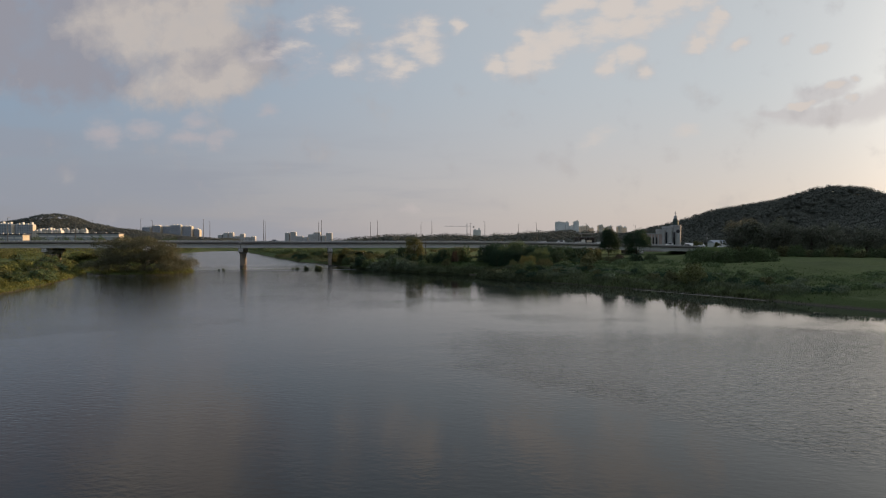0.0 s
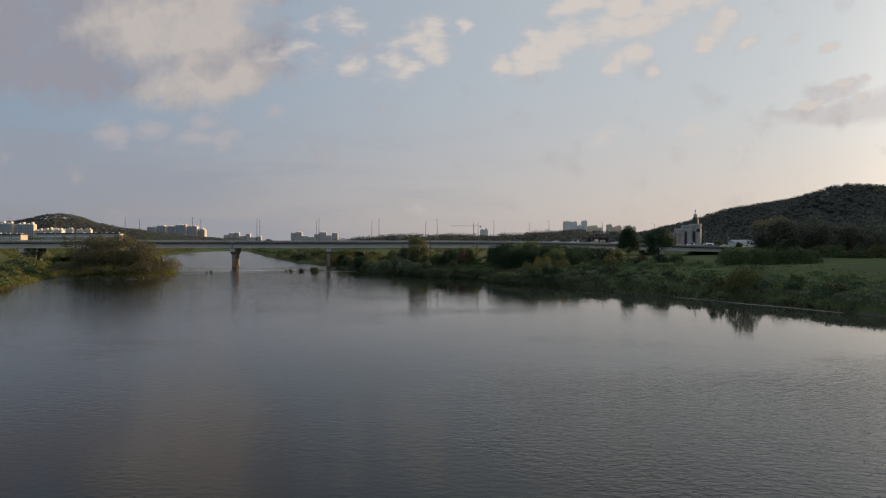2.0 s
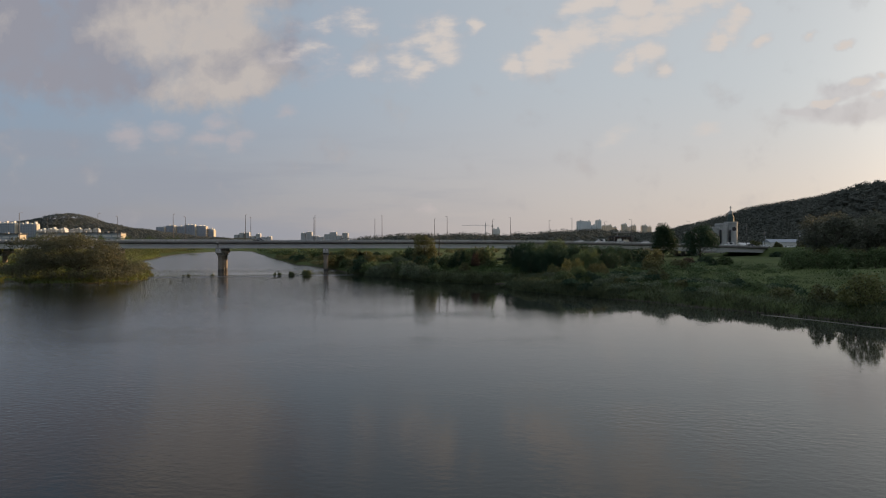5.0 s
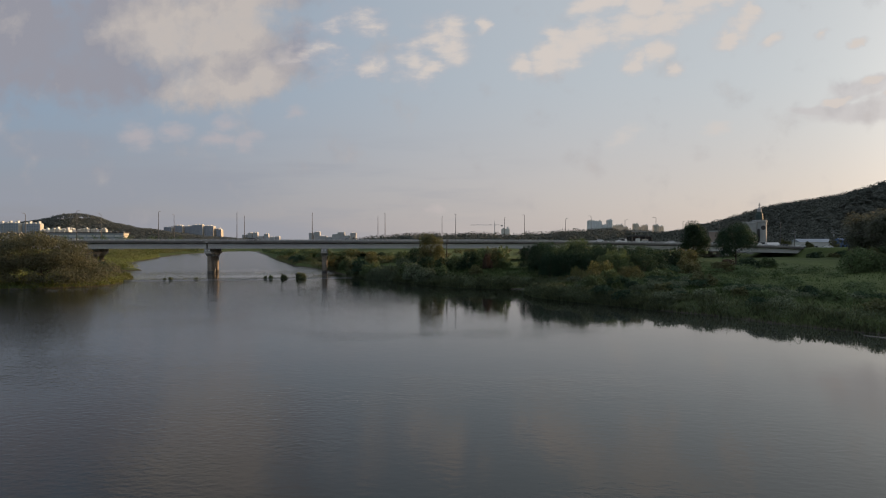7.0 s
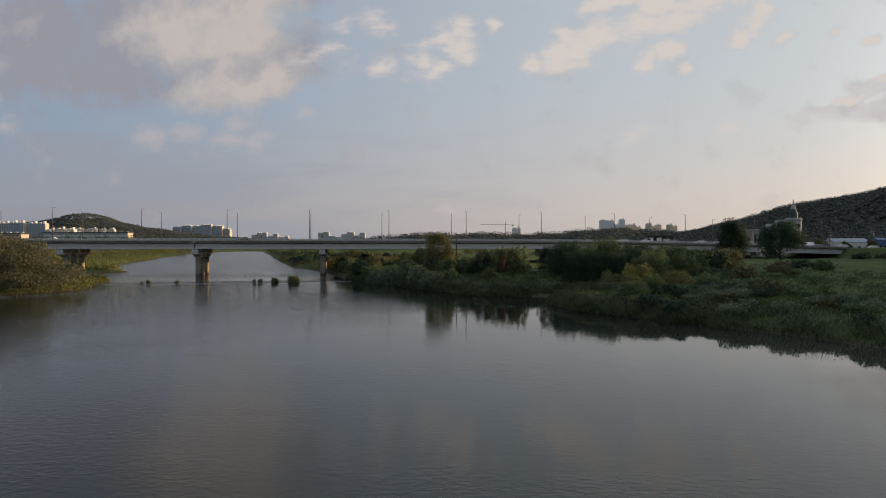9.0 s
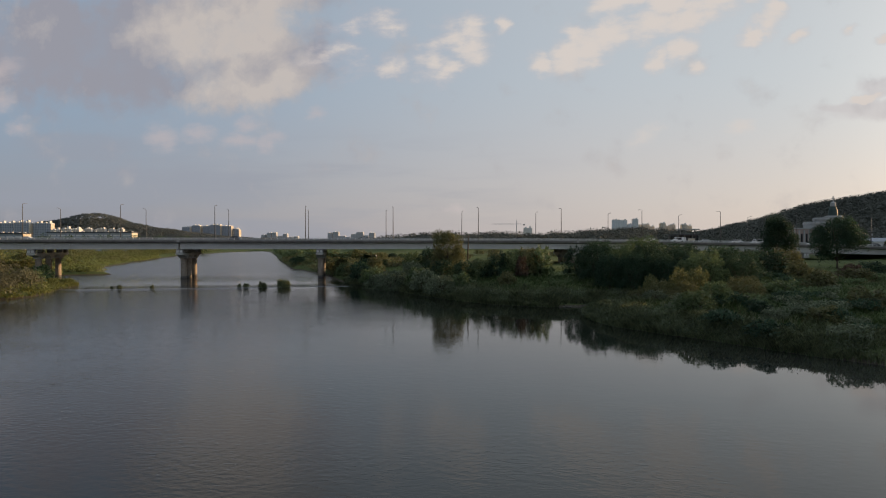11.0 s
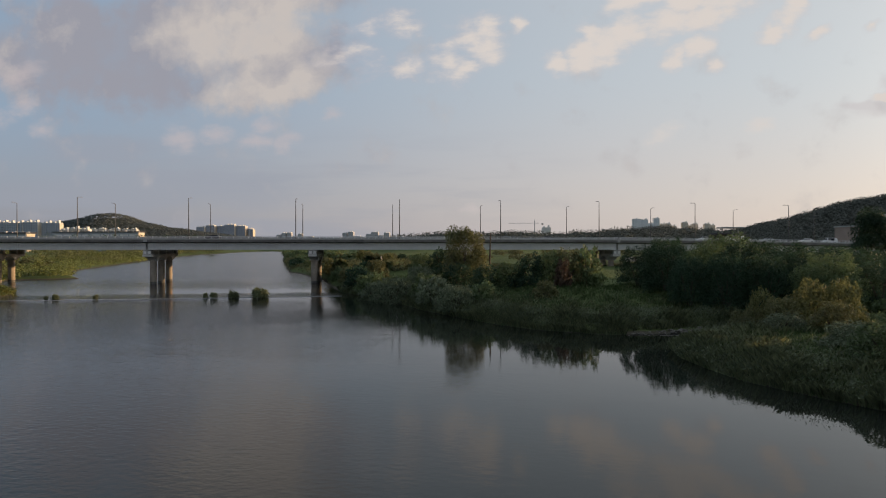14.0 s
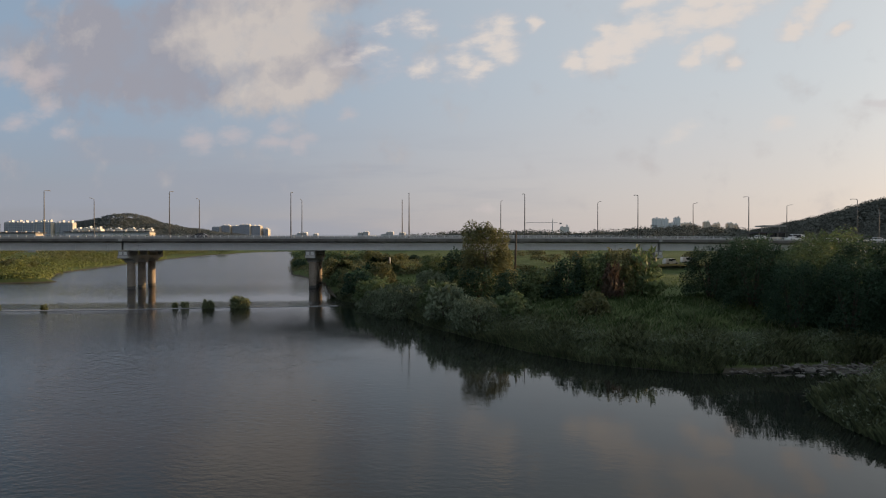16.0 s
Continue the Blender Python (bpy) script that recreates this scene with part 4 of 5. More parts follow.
for x, y, r, h, k in [
        (18.0, 258, 4.4, 7.1, "dark"), (21, 251.5, 4.8, 9.0, "dark"), (25.5, 247.5, 4.8, 8.6, "mid"), (30, 243.5, 5.2, 9.6, "dark"), (35.5, 243.5, 4.6, 8.3, "dark"), (39, 238, 5.0, 8.6, "mid"),
        (46, 239, 4.6, 6.0, "dark"), (21.5, 241.5, 3.6, 7.4, "dark"), (25.8, 239, 4.0, 8.2, "dark"), (30.5, 237.6, 4.2, 8.2, "dark"), (35.5, 236.2, 3.8, 7.2, "mid"), (23, 259.5, 5.6, 8.4, "dark"), (31.5, 255, 6.4, 9.0, "mid"), (38, 249, 6.0, 8.6, "dark"), (45.5, 247, 6.0, 7.7, "dark"), (52, 256, 6.0, 6.9, "dark"),
        # six at y 272 to 288, mostly hidden by the thicket, added to shade the grass
        (60, 262, 6.0, 6.4, "dark"), (66, 264, 5.0, 5.8, "olive"), (34, 272, 5.0, 6.9, "dark"), (41, 278, 5.4, 7.2, "mid"), (49, 283, 5.2, 6.9, "dark"), (27, 276, 4.4, 6.0, "dark"), (57, 277, 5.0, 6.5, "mid"), (37, 288, 5.0, 6.4, "dark"),
        (-8.5, 264, 3.6, 4.6, "dark"), (-4.2, 262.5, 3.5, 4.8, "mid"), (-0.4, 261.5, 3.5, 5.6, "dark"), (3.2, 261.5, 3.5, 6.0, "mid"), (6.6, 261.5, 3.5, 6.6, "olive"), (9.6, 262, 3.2, 6.6, "mid"),
        (4.9, 257.4, 1.6, 4.4, "rust"), (-14, 270, 3.8, 5.0, "dark"), (-20, 300, 4.5, 6.5, "dark"), (-26, 303, 4.0, 5.5, "mid"), (-19, 279, 3.0, 4.4, "dark")]:
    bush(x, y, r, h, k)
for x, y, r, h, k in [
        (-26.5, 266, 4.0, 5.8, "willow"), (-31.5, 272, 3.2, 4.4, "willow"), (-22, 272, 3.6, 5.2, "willow"), (-13.0, 247.5, 3.6, 4.6, "willow"), (-17.5, 255, 3.4, 4.4, "willow"),
        (-36, 284, 3.0, 4.2, "mid"), (-33, 281, 2.6, 3.8, "mid"), (-40, 291, 3.2, 4.5, "dark"), (-8.5, 250, 2.8, 3.2, "mid"), (-20, 264, 3.0, 4.0, "mid"), 
        (-40.5, 297, 3.2, 4.4, "mid"), (-45, 303, 2.8, 4.0, "olive"), (-49.5, 311, 2.8, 4.0, "mid"), (-52, 319, 2.6, 3.6, "yellow"), (-55, 328, 3.0, 4.4, "olive"), (-57, 337, 3.2, 4.8, "mid"),
        (-44, 313, 3.5, 4.8, "dark"), (-38, 305, 3.5, 5.0, "olive"), (-40, 326, 3.2, 3.0, "mid"), (1.4, 248.4, 2.1, 3.0, "olive"), (-3, 262, 2.5, 2.8, "dark"), (8, 268, 2.2, 2.4, "mid"), (26.5, 223.5, 2.4, 3.6, "olive"),
        (26.6, 229.8, 2.2, 6.4, "yellow"), (24.6, 227.2, 1.8, 4.2, "olive"), (28.6, 227.0, 2.0, 5.0, "olive"), (30.4, 225.6, 2.5, 6.2, "yellow"), (33.0, 223.4, 2.4, 5.6, "yellow"), (22.4, 225.4, 1.9, 3.6, "olive"), (28.5, 217, 2.4, 3.2, "olive"), (25.5, 203, 3.2, 3.2, "mid"),
        (36, 213, 3.6, 4.2, "olive"), (44, 218, 3.2, 3.0, "mid"), (30, 208, 2.6, 3.4, "mid"), (61.4, 147, 3.6, 5.0, "yellow"), (58, 152, 2.2, 3.0, "olive"), (49, 205, 3.0, 2.8, "olive"),
        (55, 228, 3.2, 3.2, "olive"), (66, 236, 3.5, 3.0, "olive"), (74, 252, 3.0, 2.8, "rust"), (84, 262, 4.0, 3.4, "dark"), (60, 245, 3.2, 3.6, "olive"), (93, 268, 3.2, 3.0, "mid")]:
    bush(x, y, r, h, k)
# hedge by the meadow and scattered scrub
spots = [(float(np.interp(y, [100, 145, 174, 191, 213, 270], [75, 56.5, 37, 22.5, 20, 30])) + 2 + 30 * rng.random(), y, 1.2 + 1.5 * rng.random(), 0.9 + 1.1 * rng.random()) for y in 116 + 150 * rng.random(110)]
lumps = [(float(np.interp(y, [100, 145, 174, 191, 213, 270], [75, 56.5, 37, 22.5, 20, 30])) + 14 + 52 * rng.random(), y, 1.8 + 2.0 * rng.random(), 1.0 + 1.2 * rng.random()) for y in 112 + 125 * rng.random(60)]
scrub("meadow_weeds", "rough dark green weed lumps across the meadow", lumps, M_LEAF_MID, 0.24, 330)
scrub("meadow_weeds", "low dark weed clumps in the bank meadow", spots[:55], M_LEAF_DARK, 0.17, 330)
scrub("meadow_weeds", "low grey-green weed clumps in the bank meadow", spots[55:], M_LEAF_GREY, 0.17, 330)
for i in range(9):
    bush(97 + 3.6 * i, 232 - 0.4 * i + 2.0 * math.sin(i * 1.7), 3.7, 5.4 + 0.7 * math.sin(i * 2.3), "mid")
for i in range(46):
    y = 118 + 150 * rng.random()
    x = np.interp(y, [100, 145, 174, 191, 213, 270], [75, 56.5, 37, 22.5, 20, 30]) + 3 + 34 * rng.random() ** 1.3
    s = 0.9 + 1.3 * rng.random()
    bush(float(x), float(y), s * 1.15, s * 0.95, ("mid", "olive", "dark", "willow")[i % 4])

# the wood at the foot of the hill
PROTO = []
for i in range(34):
    a = i / 33.0
    y = 335 - 62 * rng.random() * (0.3 + 0.7 * a)
    x = max(0.654 * (y - 97) + 9, 0.49 * y) + 150 * a ** 1.2 + 5 * rng.random()
    h = 10 + 8 * rng.random() + 2.5 * math.sin(a * 9)
    if i < 4:
        PROTO.append(tree("wood_tree", "tall dark tree at the edge of the wood", x, y, 18.0, 7.4, 7.0, 1.6, 0.46, 3400, M_LEAF_WOOD_HAZE, 20, 0.4, group="trees at the foot of the hill"))
    else:
        k = h / 18.0
        copy_thing_at(PROTO[i % 4], Matrix.LocRotScale((x, y, float(land([x], [y])[0])), Euler((0, 0, rng.random() * 6.3)), (k, k, k)))

for i in range(16):
    y = 318 - 4.0 * i + 3 * math.sin(i * 2.2)
    bush(max(0.654 * (y - 97) + 4, 0.475 * y) + 3 + 5.5 * i, y - 6, 4.6, 4.6 + 1.2 * math.sin(i * 1.7), ("olive", "mid")[i % 2])
for x, y, h, r in ((186, 438, 9.0, 3.6), (205, 447, 7.5, 3.2), (222, 452, 8.0, 3.4), (178, 352, 6.0, 3.0)):
    tree("roadside_tree", "small yellowish roadside tree near the houses", x, y, h, r, r, 1.2, 0.4, 1500, M_LEAF_OLIVE, 12, 0.16)
for i in range(12):
    u = 262 + 4.5 * i
    x, y = on_bridge(u, -13 + 2.5 * math.sin(i * 1.9))
    bush(x, y, 3.0, 2.6 + 0.8 * math.sin(i * 2.7), ("dark", "mid", "olive")[i % 3])

# ---------------------------------------------------------------- beyond the bridge
for i in range(44):
    t = rng.random() ** 1.4
    y = 334 + 150 * t
    x = np.interp(y, [319, 338, 384, 393, 561], [-55, -62, -87, -94, -160]) + 4 + 44 * rng.random() ** 1.4
    s = 2.2 + 2.2 * rng.random()
    if -60 < x < -18 and 338 < y < 386:
        x, y, s = x - 6, y + 52, s * 0.9
    bush(float(x), float(y), s * 1.1, s * 1.15, ("mid", "olive", "yellow", "dark")[i % 4])
spots = [(-42 + 105 * rng.random(), 385 + 120 * rng.random(), 3 + 2 * rng.random(), 2.4 + 1.8 * rng.random()) for i in range(30)]
scrub("lawn_scrub", "scattered olive bushes on the lawn beyond the bridge", spots, M_LEAF_OLIVE, 0.34, 420)
spots = []
for i in range(70):
    y = 400 + 680 * rng.random()
    spots.append((float(np.interp(y, [393, 561, 1030], [-94, -160, -335])) + 4 + 36 * rng.random() ** 1.5, y, 5 + 3 * rng.random(), 4.5 + 3 * rng.random()))
scrub("upstream_scrub", "dense green scrub along the upstream bank", spots, M_LEAF_MID, 0.6, 330)
spots, golden = [], []
for i in range(230):
    y = 300 + 760 * rng.random() ** 1.5
    edge = float(np.interp(y, [276, 287, 300, 345, 396, 560, 800, 1110], [-117, -128, -154, -172, -195, -264, -360, -442]))
    s = 1 + max(0, y - 400) / 500
    (spots if i % 2 else golden).append((edge - 3 - (30 + 130 * (i % 3 == 0)) * rng.random(), y, (2.8 + 2.6 * rng.random()) * s, (2.4 + 2.2 * rng.random()) * s * (1.35 if i % 3 == 0 else 1.0)))
scrub("west_scrub", "bright leafy scrub along the western bank", spots, M_LEAF_LIME, 0.40, 330)
scrub("west_scrub", "golden olive scrub along the western bank", golden, M_LEAF_YELLOW, 0.40, 330)
spots = [(-500 + 14 * i, 1268 + 10 * math.sin(i * 2.0), 11, 7 + 2.5 * math.sin(i * 1.3)) for i in range(16)] + [(-720 + 11 * i, 780 + 70 * (i > 12) + 10 * math.sin(i * 2.2), 8, 21.0 + 2.5 * math.sin(i * 1.9)) for i in range(34)]
for i in range(30):
    y = 296 + 130 * rng.random() ** 1.3
    edge = float(np.interp(y, [276, 287, 300, 345, 396, 560], [-117, -128, -154, -172, -195, -264]))
    s = 2.4 + 3.2 * rng.random()
    bush(edge - 2 - s - 34 * rng.random() ** 1.5, y, s * 1.2, s * (0.75 + 0.4 * rng.random()), ("yellow", "lime", "olive", "lime", "yellow", "mid")[i % 6])
wide = []
for i in range(110):
    y = 330 + 560 * rng.random()
    edge = float(np.interp(y, [276, 345, 396, 560, 800, 1110], [-117, -172, -195, -264, -360, -442]))
    wide.append((edge - 30 - 300 * rng.random(), y, 5 + 5 * rng.random(), 3.5 + 4.5 * rng.random()))
scrub("west_thicket", "golden olive thicket on the flat western land", wide, M_LEAF_YELLOW, 0.6, 240)
scrub("far_scrub", "dark tree belt far upstream", spots, M_LEAF_MID, 1.0, 260)

# ---------------------------------------------------------------- west bank
cs, rs = [], []
for i in range(64):
    x = -17.5 + 32.5 * (i % 32) / 31.0
    top = 14.3 * max(0.16, 1 - (abs(x + 3) / 18.5) ** 2.4) ** 0.6
    q = 2.0 + 1.2 * rng.random()
    level = (0.30 + 0.25 * rng.random()) if i < 32 else (0.72 + 0.28 * rng.random())
    cs.append((x + rng.normal() * 0.6, (rng.random() - 0.5) * 14, max(1.3, (top - q * 0.8) * level)))
    rs.append((q * 1.3, q * 1.25, q))
for i in range(16):
    cs.append((-16 + 2.05 * i, -6.0 + 2.0 * math.sin(i * 1.7), 1.5 + 0.5 * math.sin(i * 2.3)))
    rs.append((2.1, 2.0, 2.0))
cs += [(-6, 0, 5.0), (4, 0, 4.6), (-12, 1, 3.6)]
rs += [(8.0, 6.0, 4.6), (8.0, 5.5, 4.2), (5.0, 5.0, 3.2)]
tree("willow", "wide brown-green riverside willow leaning over the water", -115.5, 232.0, 12.6, 16.0, 8.0, 1.5, 0.25, 38000, M_LEAF_BROWN, 20, 0.42, masses=(np.array(cs), np.array(rs)), droop=0.7, z=0.7)
for x, y, r, h, k in [(-131, 198, 2.8, 4.2, "mid"), (-134, 206, 2.4, 3.2, "olive"), (-126, 186, 2.2, 2.2, "lime"), (-121, 176, 2.4, 2.0, "reed"), (-141, 212, 3.5, 3.6, "lime"),
                      (-150, 226, 4.0, 4.4, "olive"), (-160, 244, 4.5, 4.8, "mid"), (-172, 262, 5.0, 5.2, "olive"), (-117, 162, 2.0, 2.0, "lime"), (-112, 151, 2.0, 1.8, "reed"),
                      (-119, 262, 3.2, 3.6, "olive"), (-124, 270, 3.4, 3.4, "mid"), (-130, 280, 3.8, 4.2, "dark"), (-118, 275, 2.2, 1.4, "lime"), (-106, 246, 1.6, 1.4, "lime"), (-140, 268, 4.0, 5.0, "mid")]:
    bush(x, y, r, h, k)
for i in range(84):
    y = 105 + 165 * rng.random()
    x = np.interp(y, [60, 139, 153, 179, 209, 236, 260], [-99, -102, -106, -116, -129, -141, -150]) - 2.5 - 52 * rng.random() ** 1.5
    s = 1.3 + 2.4 * rng.random() ** 1.4
    bush(float(x), float(y), s * 1.25, s * 1.0, ("lime", "yellow", "lime", "olive", "reed", "mid")[i % 6])


# ---------------------------------------------------------------- grass and weeds
def grass(name, label, box, reach, count, tall, wide, mat, seed, want_right=True, tries=6):
    """Bent blades on the land within reach of the water."""
    g = np.random.default_rng(seed)
    x, y = g.uniform(box[0], box[1], count * tries), g.uniform(box[2], box[3], count * tries)
    d = shore(x, y)
    ok = ~((x > 10) & (x < 34) & (np.abs(y - np.interp(x, EDGE_X, EDGE_Y)) < 0.8)) & (d > 0.02) & (right_side(x, y) == want_right) & (g.random(len(d)) < np.exp(-np.maximum(d, 0) / reach))
    x, y, d = x[ok][:count], y[ok][:count], d[ok][:count]
    z, n = land(x, y), len(x)
    tuft = 0.6 + 0.5 * np.sin(x * 0.9 + 2 * np.sin(y * 0.6)) * np.sin(y * 0.8) + 0.4 * g.random(n)
    h = tall * np.clip(tuft, 0.25, 1.5)
    a = g.random(n) * 2 * math.pi
    lean = h * (0.25 + 0.5 * g.random(n))
    w = wide * (0.6 + 0.8 * g.random(n))
    dx, dy = np.cos(a), np.sin(a)
    p = np.stack([x, y, z - 0.05], 1)
    s = np.stack([-dy * w, dx * w, 0 * w], 1)
    mid = p + np.stack([dx * lean * 0.35, dy * lean * 0.35, h * 0.65], 1)
    tip = p + np.stack([dx * lean, dy * lean, h * 0.95], 1)
    v = np.stack([p - s, p + s, mid + s * 0.7, tip, mid - s * 0.7], 1).reshape(-1, 3)
    k = np.arange(n)[:, None] * 5
    return tagged(new(name, quick_mesh(name, v, np.concatenate([k, k + 1, k + 2, k + 3, k + 4], 1), mat)), label, "grass", kind="stuff")


grass("bank_grass", "long green grass hanging over the river's edge", (-45, 80, 120, 300), 4.0, 65000, 0.95, 0.05, M_GRASS, 11)
grass("edge_grass", "dense pale-tipped grass along the water's edge", (-46, 46, 180, 300), 2.2, 60000, 1.0, 0.04, M_EDGE, 14, tries=24)
grass("slope_grass", "fine grass covering the bank below the shrubs", (-15, 60, 180, 262), 26.0, 42000, 0.55, 0.045, M_MEADOW, 15)
grass("meadow_grass", "rough green meadow grass and weeds", (-40, 110, 110, 310), 45.0, 26000, 0.45, 0.06, M_MEADOW, 12)
grass("reed_fringe", "yellow-green reeds along the far bank", (-190, -95, 60, 290), 16.0, 30000, 0.75, 0.06, M_REED, 13, False)


def undergrowth(name, label, box, count, leaf, mat, seed, right=True, big=1.0, reach=60.0):
    g = np.random.default_rng(seed)
    x, y = g.uniform(box[0], box[1], 14000), g.uniform(box[2], box[3], 14000)
    d = shore(x, y)
    ok = ~((x > 10) & (x < 34) & (np.abs(y - np.interp(x, EDGE_X, EDGE_Y)) < 1.3)) & (d > 0.9) & (d < reach) & (right_side(x, y) == right) & (g.random(14000) < 0.25 + 0.75 * np.exp(-d / 14))
    x, y = x[ok][:1000], y[ok][:1000]
    r = big * g.uniform(0.5, 1.5, len(x))
    cs = np.stack([x, y, land(x, y) + r * 0.1], 1)
    v, f = leaves(cs, np.stack([r * 1.3, r * 1.3, r * 0.75], 1), count, leaf, flat=0.4)
    tagged(new(name, quick_mesh(name, v, f, mat)), label, "weeds", kind="stuff")


undergrowth("bank_weeds", "low tangled green weeds on the river bank", (-45, 85, 115, 300), 80000, 0.085, M_LEAF_MID, 21, big=0.75)
undergrowth("edge_weeds", "grey-green weeds rounded over the water's edge", (-45, 85, 115, 300), 56000, 0.085, M_LEAF_GREY, 25, reach=6.0, big=1.25)
undergrowth("bank_weeds", "low tangled weeds on the far river bank", (-190, -95, 90, 290), 18000, 0.24, M_LEAF_LIME, 22, False)
undergrowth("upstream_reeds", "golden reeds and weeds along the upstream bank", (-330, -118, 285, 620), 36000, 0.42, M_LEAF_LIME, 23, False, 2.2)
undergrowth("upstream_weeds", "olive weeds along the upstream bank", (-190, 10, 318, 560), 30000, 0.32, M_LEAF_OLIVE, 24, True, 1.6)

# ---------------------------------------------------------------- the weir and its plants
weir = thing("weir", "low concrete weir with a thin line of broken water", "weir", kind="structure")
line = [(-119, 260.0), (-97, 264.6), (-74, 271.0), (-57.8, 276.6), (-41, 281.4)]
crest, lip = Shape(), Shape()
for (ax, ay), (bx, by) in zip(line, line[1:]):
    long, a = math.hypot(bx - ax, by - ay), math.degrees(math.atan2(by - ay, bx - ax))
    crest.box((ax + bx) / 2, (ay + by) / 2, -1.0, long + 0.1, 0.9, 1.03, a)
    lip.box((ax + bx) / 2 + 0.6 * math.sin(radians(a)), (ay + by) / 2 - 0.6 * math.cos(radians(a)), -0.4, long, 0.16, 0.46, a)
part("crest", crest, M_CONCRETE_DARK, weir)
part("falling_water", lip, M_FOAM, weir, "thin white line of falling water")
for x, y, r, h in [(-57.3, 275.6, 1.95, 2.3), (-62.7, 274.4, 1.2, 1.75), (-67.2, 274.6, 0.75, 1.25), (-69.0, 274.4, 0.5, 1.2), (-90.0, 268.6, 0.6, 1.1), (-98.2, 267.6, 0.65, 1.2),
                   (-100.0, 267.2, 0.42, 0.8), (-110, 264.6, 0.5, 0.4)]:
    bush(x, y, r, h, "tussock", z=-0.05)

# ---------------------------------------------------------------- stones in the inlet
def stone_mesh(seed):
    g = random.Random(seed)
    bm = bmesh.new()
    bmesh.ops.create_icosphere(bm, subdivisions=1, radius=0.5)
    for v in bm.verts:
        v.co *= 0.78 + 0.4 * g.random()
        v.co.z *= 0.62
    me = bpy.data.meshes.new("stone")
    bm.to_mesh(me)
    bm.free()
    me.materials.append(M_STONE)
    return me


tagged(sheet("mud_bar", np.arange(9, 36.1, 0.5), np.arange(221, 231.6, 0.5),
             lambda x, y: np.where(land(x, y) > 0.0, land(x, y) - 0.02, 0.0) + 0.07 * np.sin(x.ravel() * 0.9 + 2 * np.sin(y.ravel() * 0.7)) * np.sin(y.ravel() * 1.3) + 0.05 * ease((x.ravel() - 17) / 9) - 0.055 - 0.12 * ease((13 - x.ravel()) / 4), M_MUD),
       "bare dark mud at the mouth of the inlet", "mud", kind="structure")
bar = Shape()
spit = [(49.5, 152.0, 0.2), (51.2, 149.6, 0.7), (53.6, 145.8, 0.45), (55.6, 141.5, 0.2), (57.0, 138.2, 0.75), (59.4, 134.4, 0.9), (61.4, 131.2, 0.8), (63.6, 127.0, 0.9), (66.5, 121.0, 0.4)]
pts = []
for x, y, w in spit:
    pts += [(x - 1.2 - w * 0.6, y - 0.4 * w, -0.08), (x - 1.2 - w * 0.3, y, 0.05), (x - 1.2 + w * 0.3, y + 0.2 * w, 0.06), (x - 1.2 + w * 0.6, y + 0.4 * w, -0.05)]
bar.add(pts, [(4 * i + k, 4 * i + 4 + k, 4 * i + 5 + k, 4 * i + 1 + k) for i in range(len(spit) - 1) for k in range(3)])
tagged(new("sand_bar", bar.mesh("sand_bar", M_SAND)), "narrow pale sand bar along the water's edge", "sand", kind="structure")
STONES = [stone_mesh(i) for i in range(6)]
heap = thing("stone_heap", "grey river stones at the mouth of the inlet", "stones")
for i in range(230):
    row = i % 5
    x = 10 + 25 * rng.random() ** (0.75 if row < 3 else 1.1)
    y = float(np.interp(x, EDGE_X, EDGE_Y)) + (0.25 + 0.35 * rng.normal() if row < 3 else -0.9 - 1.4 * rng.random() if row == 3 else 0.9 + 0.7 * rng.random())
    s = (0.42 + 0.5 * rng.random()) * (1.0 if row < 3 else 0.6) * (0.5 if x < 16 else 1.0)
    lift = max(-0.02, min(0.4, float(land([x], [y])[0])))
    o = part("stone", STONES[i % 6], None, heap)
    o.location, o.rotation_euler, o.scale = (x, y, lift + 0.02), (0.25 * rng.normal(), 0.25 * rng.normal(), rng.random() * 6), (s * (1.2 + 0.7 * rng.random()), s, s * 0.62)

# ---------------------------------------------------------------- far buildings
def block(name, label, x, y, w, d, top, mat, turn=0.0, side=None, group="", roof=True):
    """A slab of flats: facade, pale gable ends, roof huts."""
    z = float(land([x], [y])[0]) - 1
    h = top - z - 4.5
    b = thing(name, label, "building", pose(x, y, z, 0, 0, turn), group)
    part("wall", Shape().box(0, 0, 0, w, d, h, ease=0.3), mat, b)
    if side:
        # cream on grey flats: evening sun on the end walls put into the colour
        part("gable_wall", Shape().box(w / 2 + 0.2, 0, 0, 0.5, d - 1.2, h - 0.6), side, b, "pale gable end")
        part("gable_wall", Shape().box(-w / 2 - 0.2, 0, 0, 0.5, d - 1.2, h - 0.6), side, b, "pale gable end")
    if roof:
        part("parapet", Shape().box(0, 0, h, w * 0.98, d * 0.96, 1.0), M_WHITE, b)
        for k in range(max(2, int(w / 6.5))):
            part("roof_hut", Shape().box(w * ((k + 0.5) / max(2, int(w / 6.5)) - 0.5), 0, h + 1.0, 2.8, d * 0.5, 1.8 + 1.9 * (k % 2)), M_WHITE, b)
        for k in range(max(1, int(w / 15))):
            part("stair_core", Shape().box(w * ((k + 0.5) / max(1, int(w / 15)) - 0.5), -d / 2 - 0.3, 0, 2.6, 0.9, h + 0.8), mat, b, "stair tower")
    return b


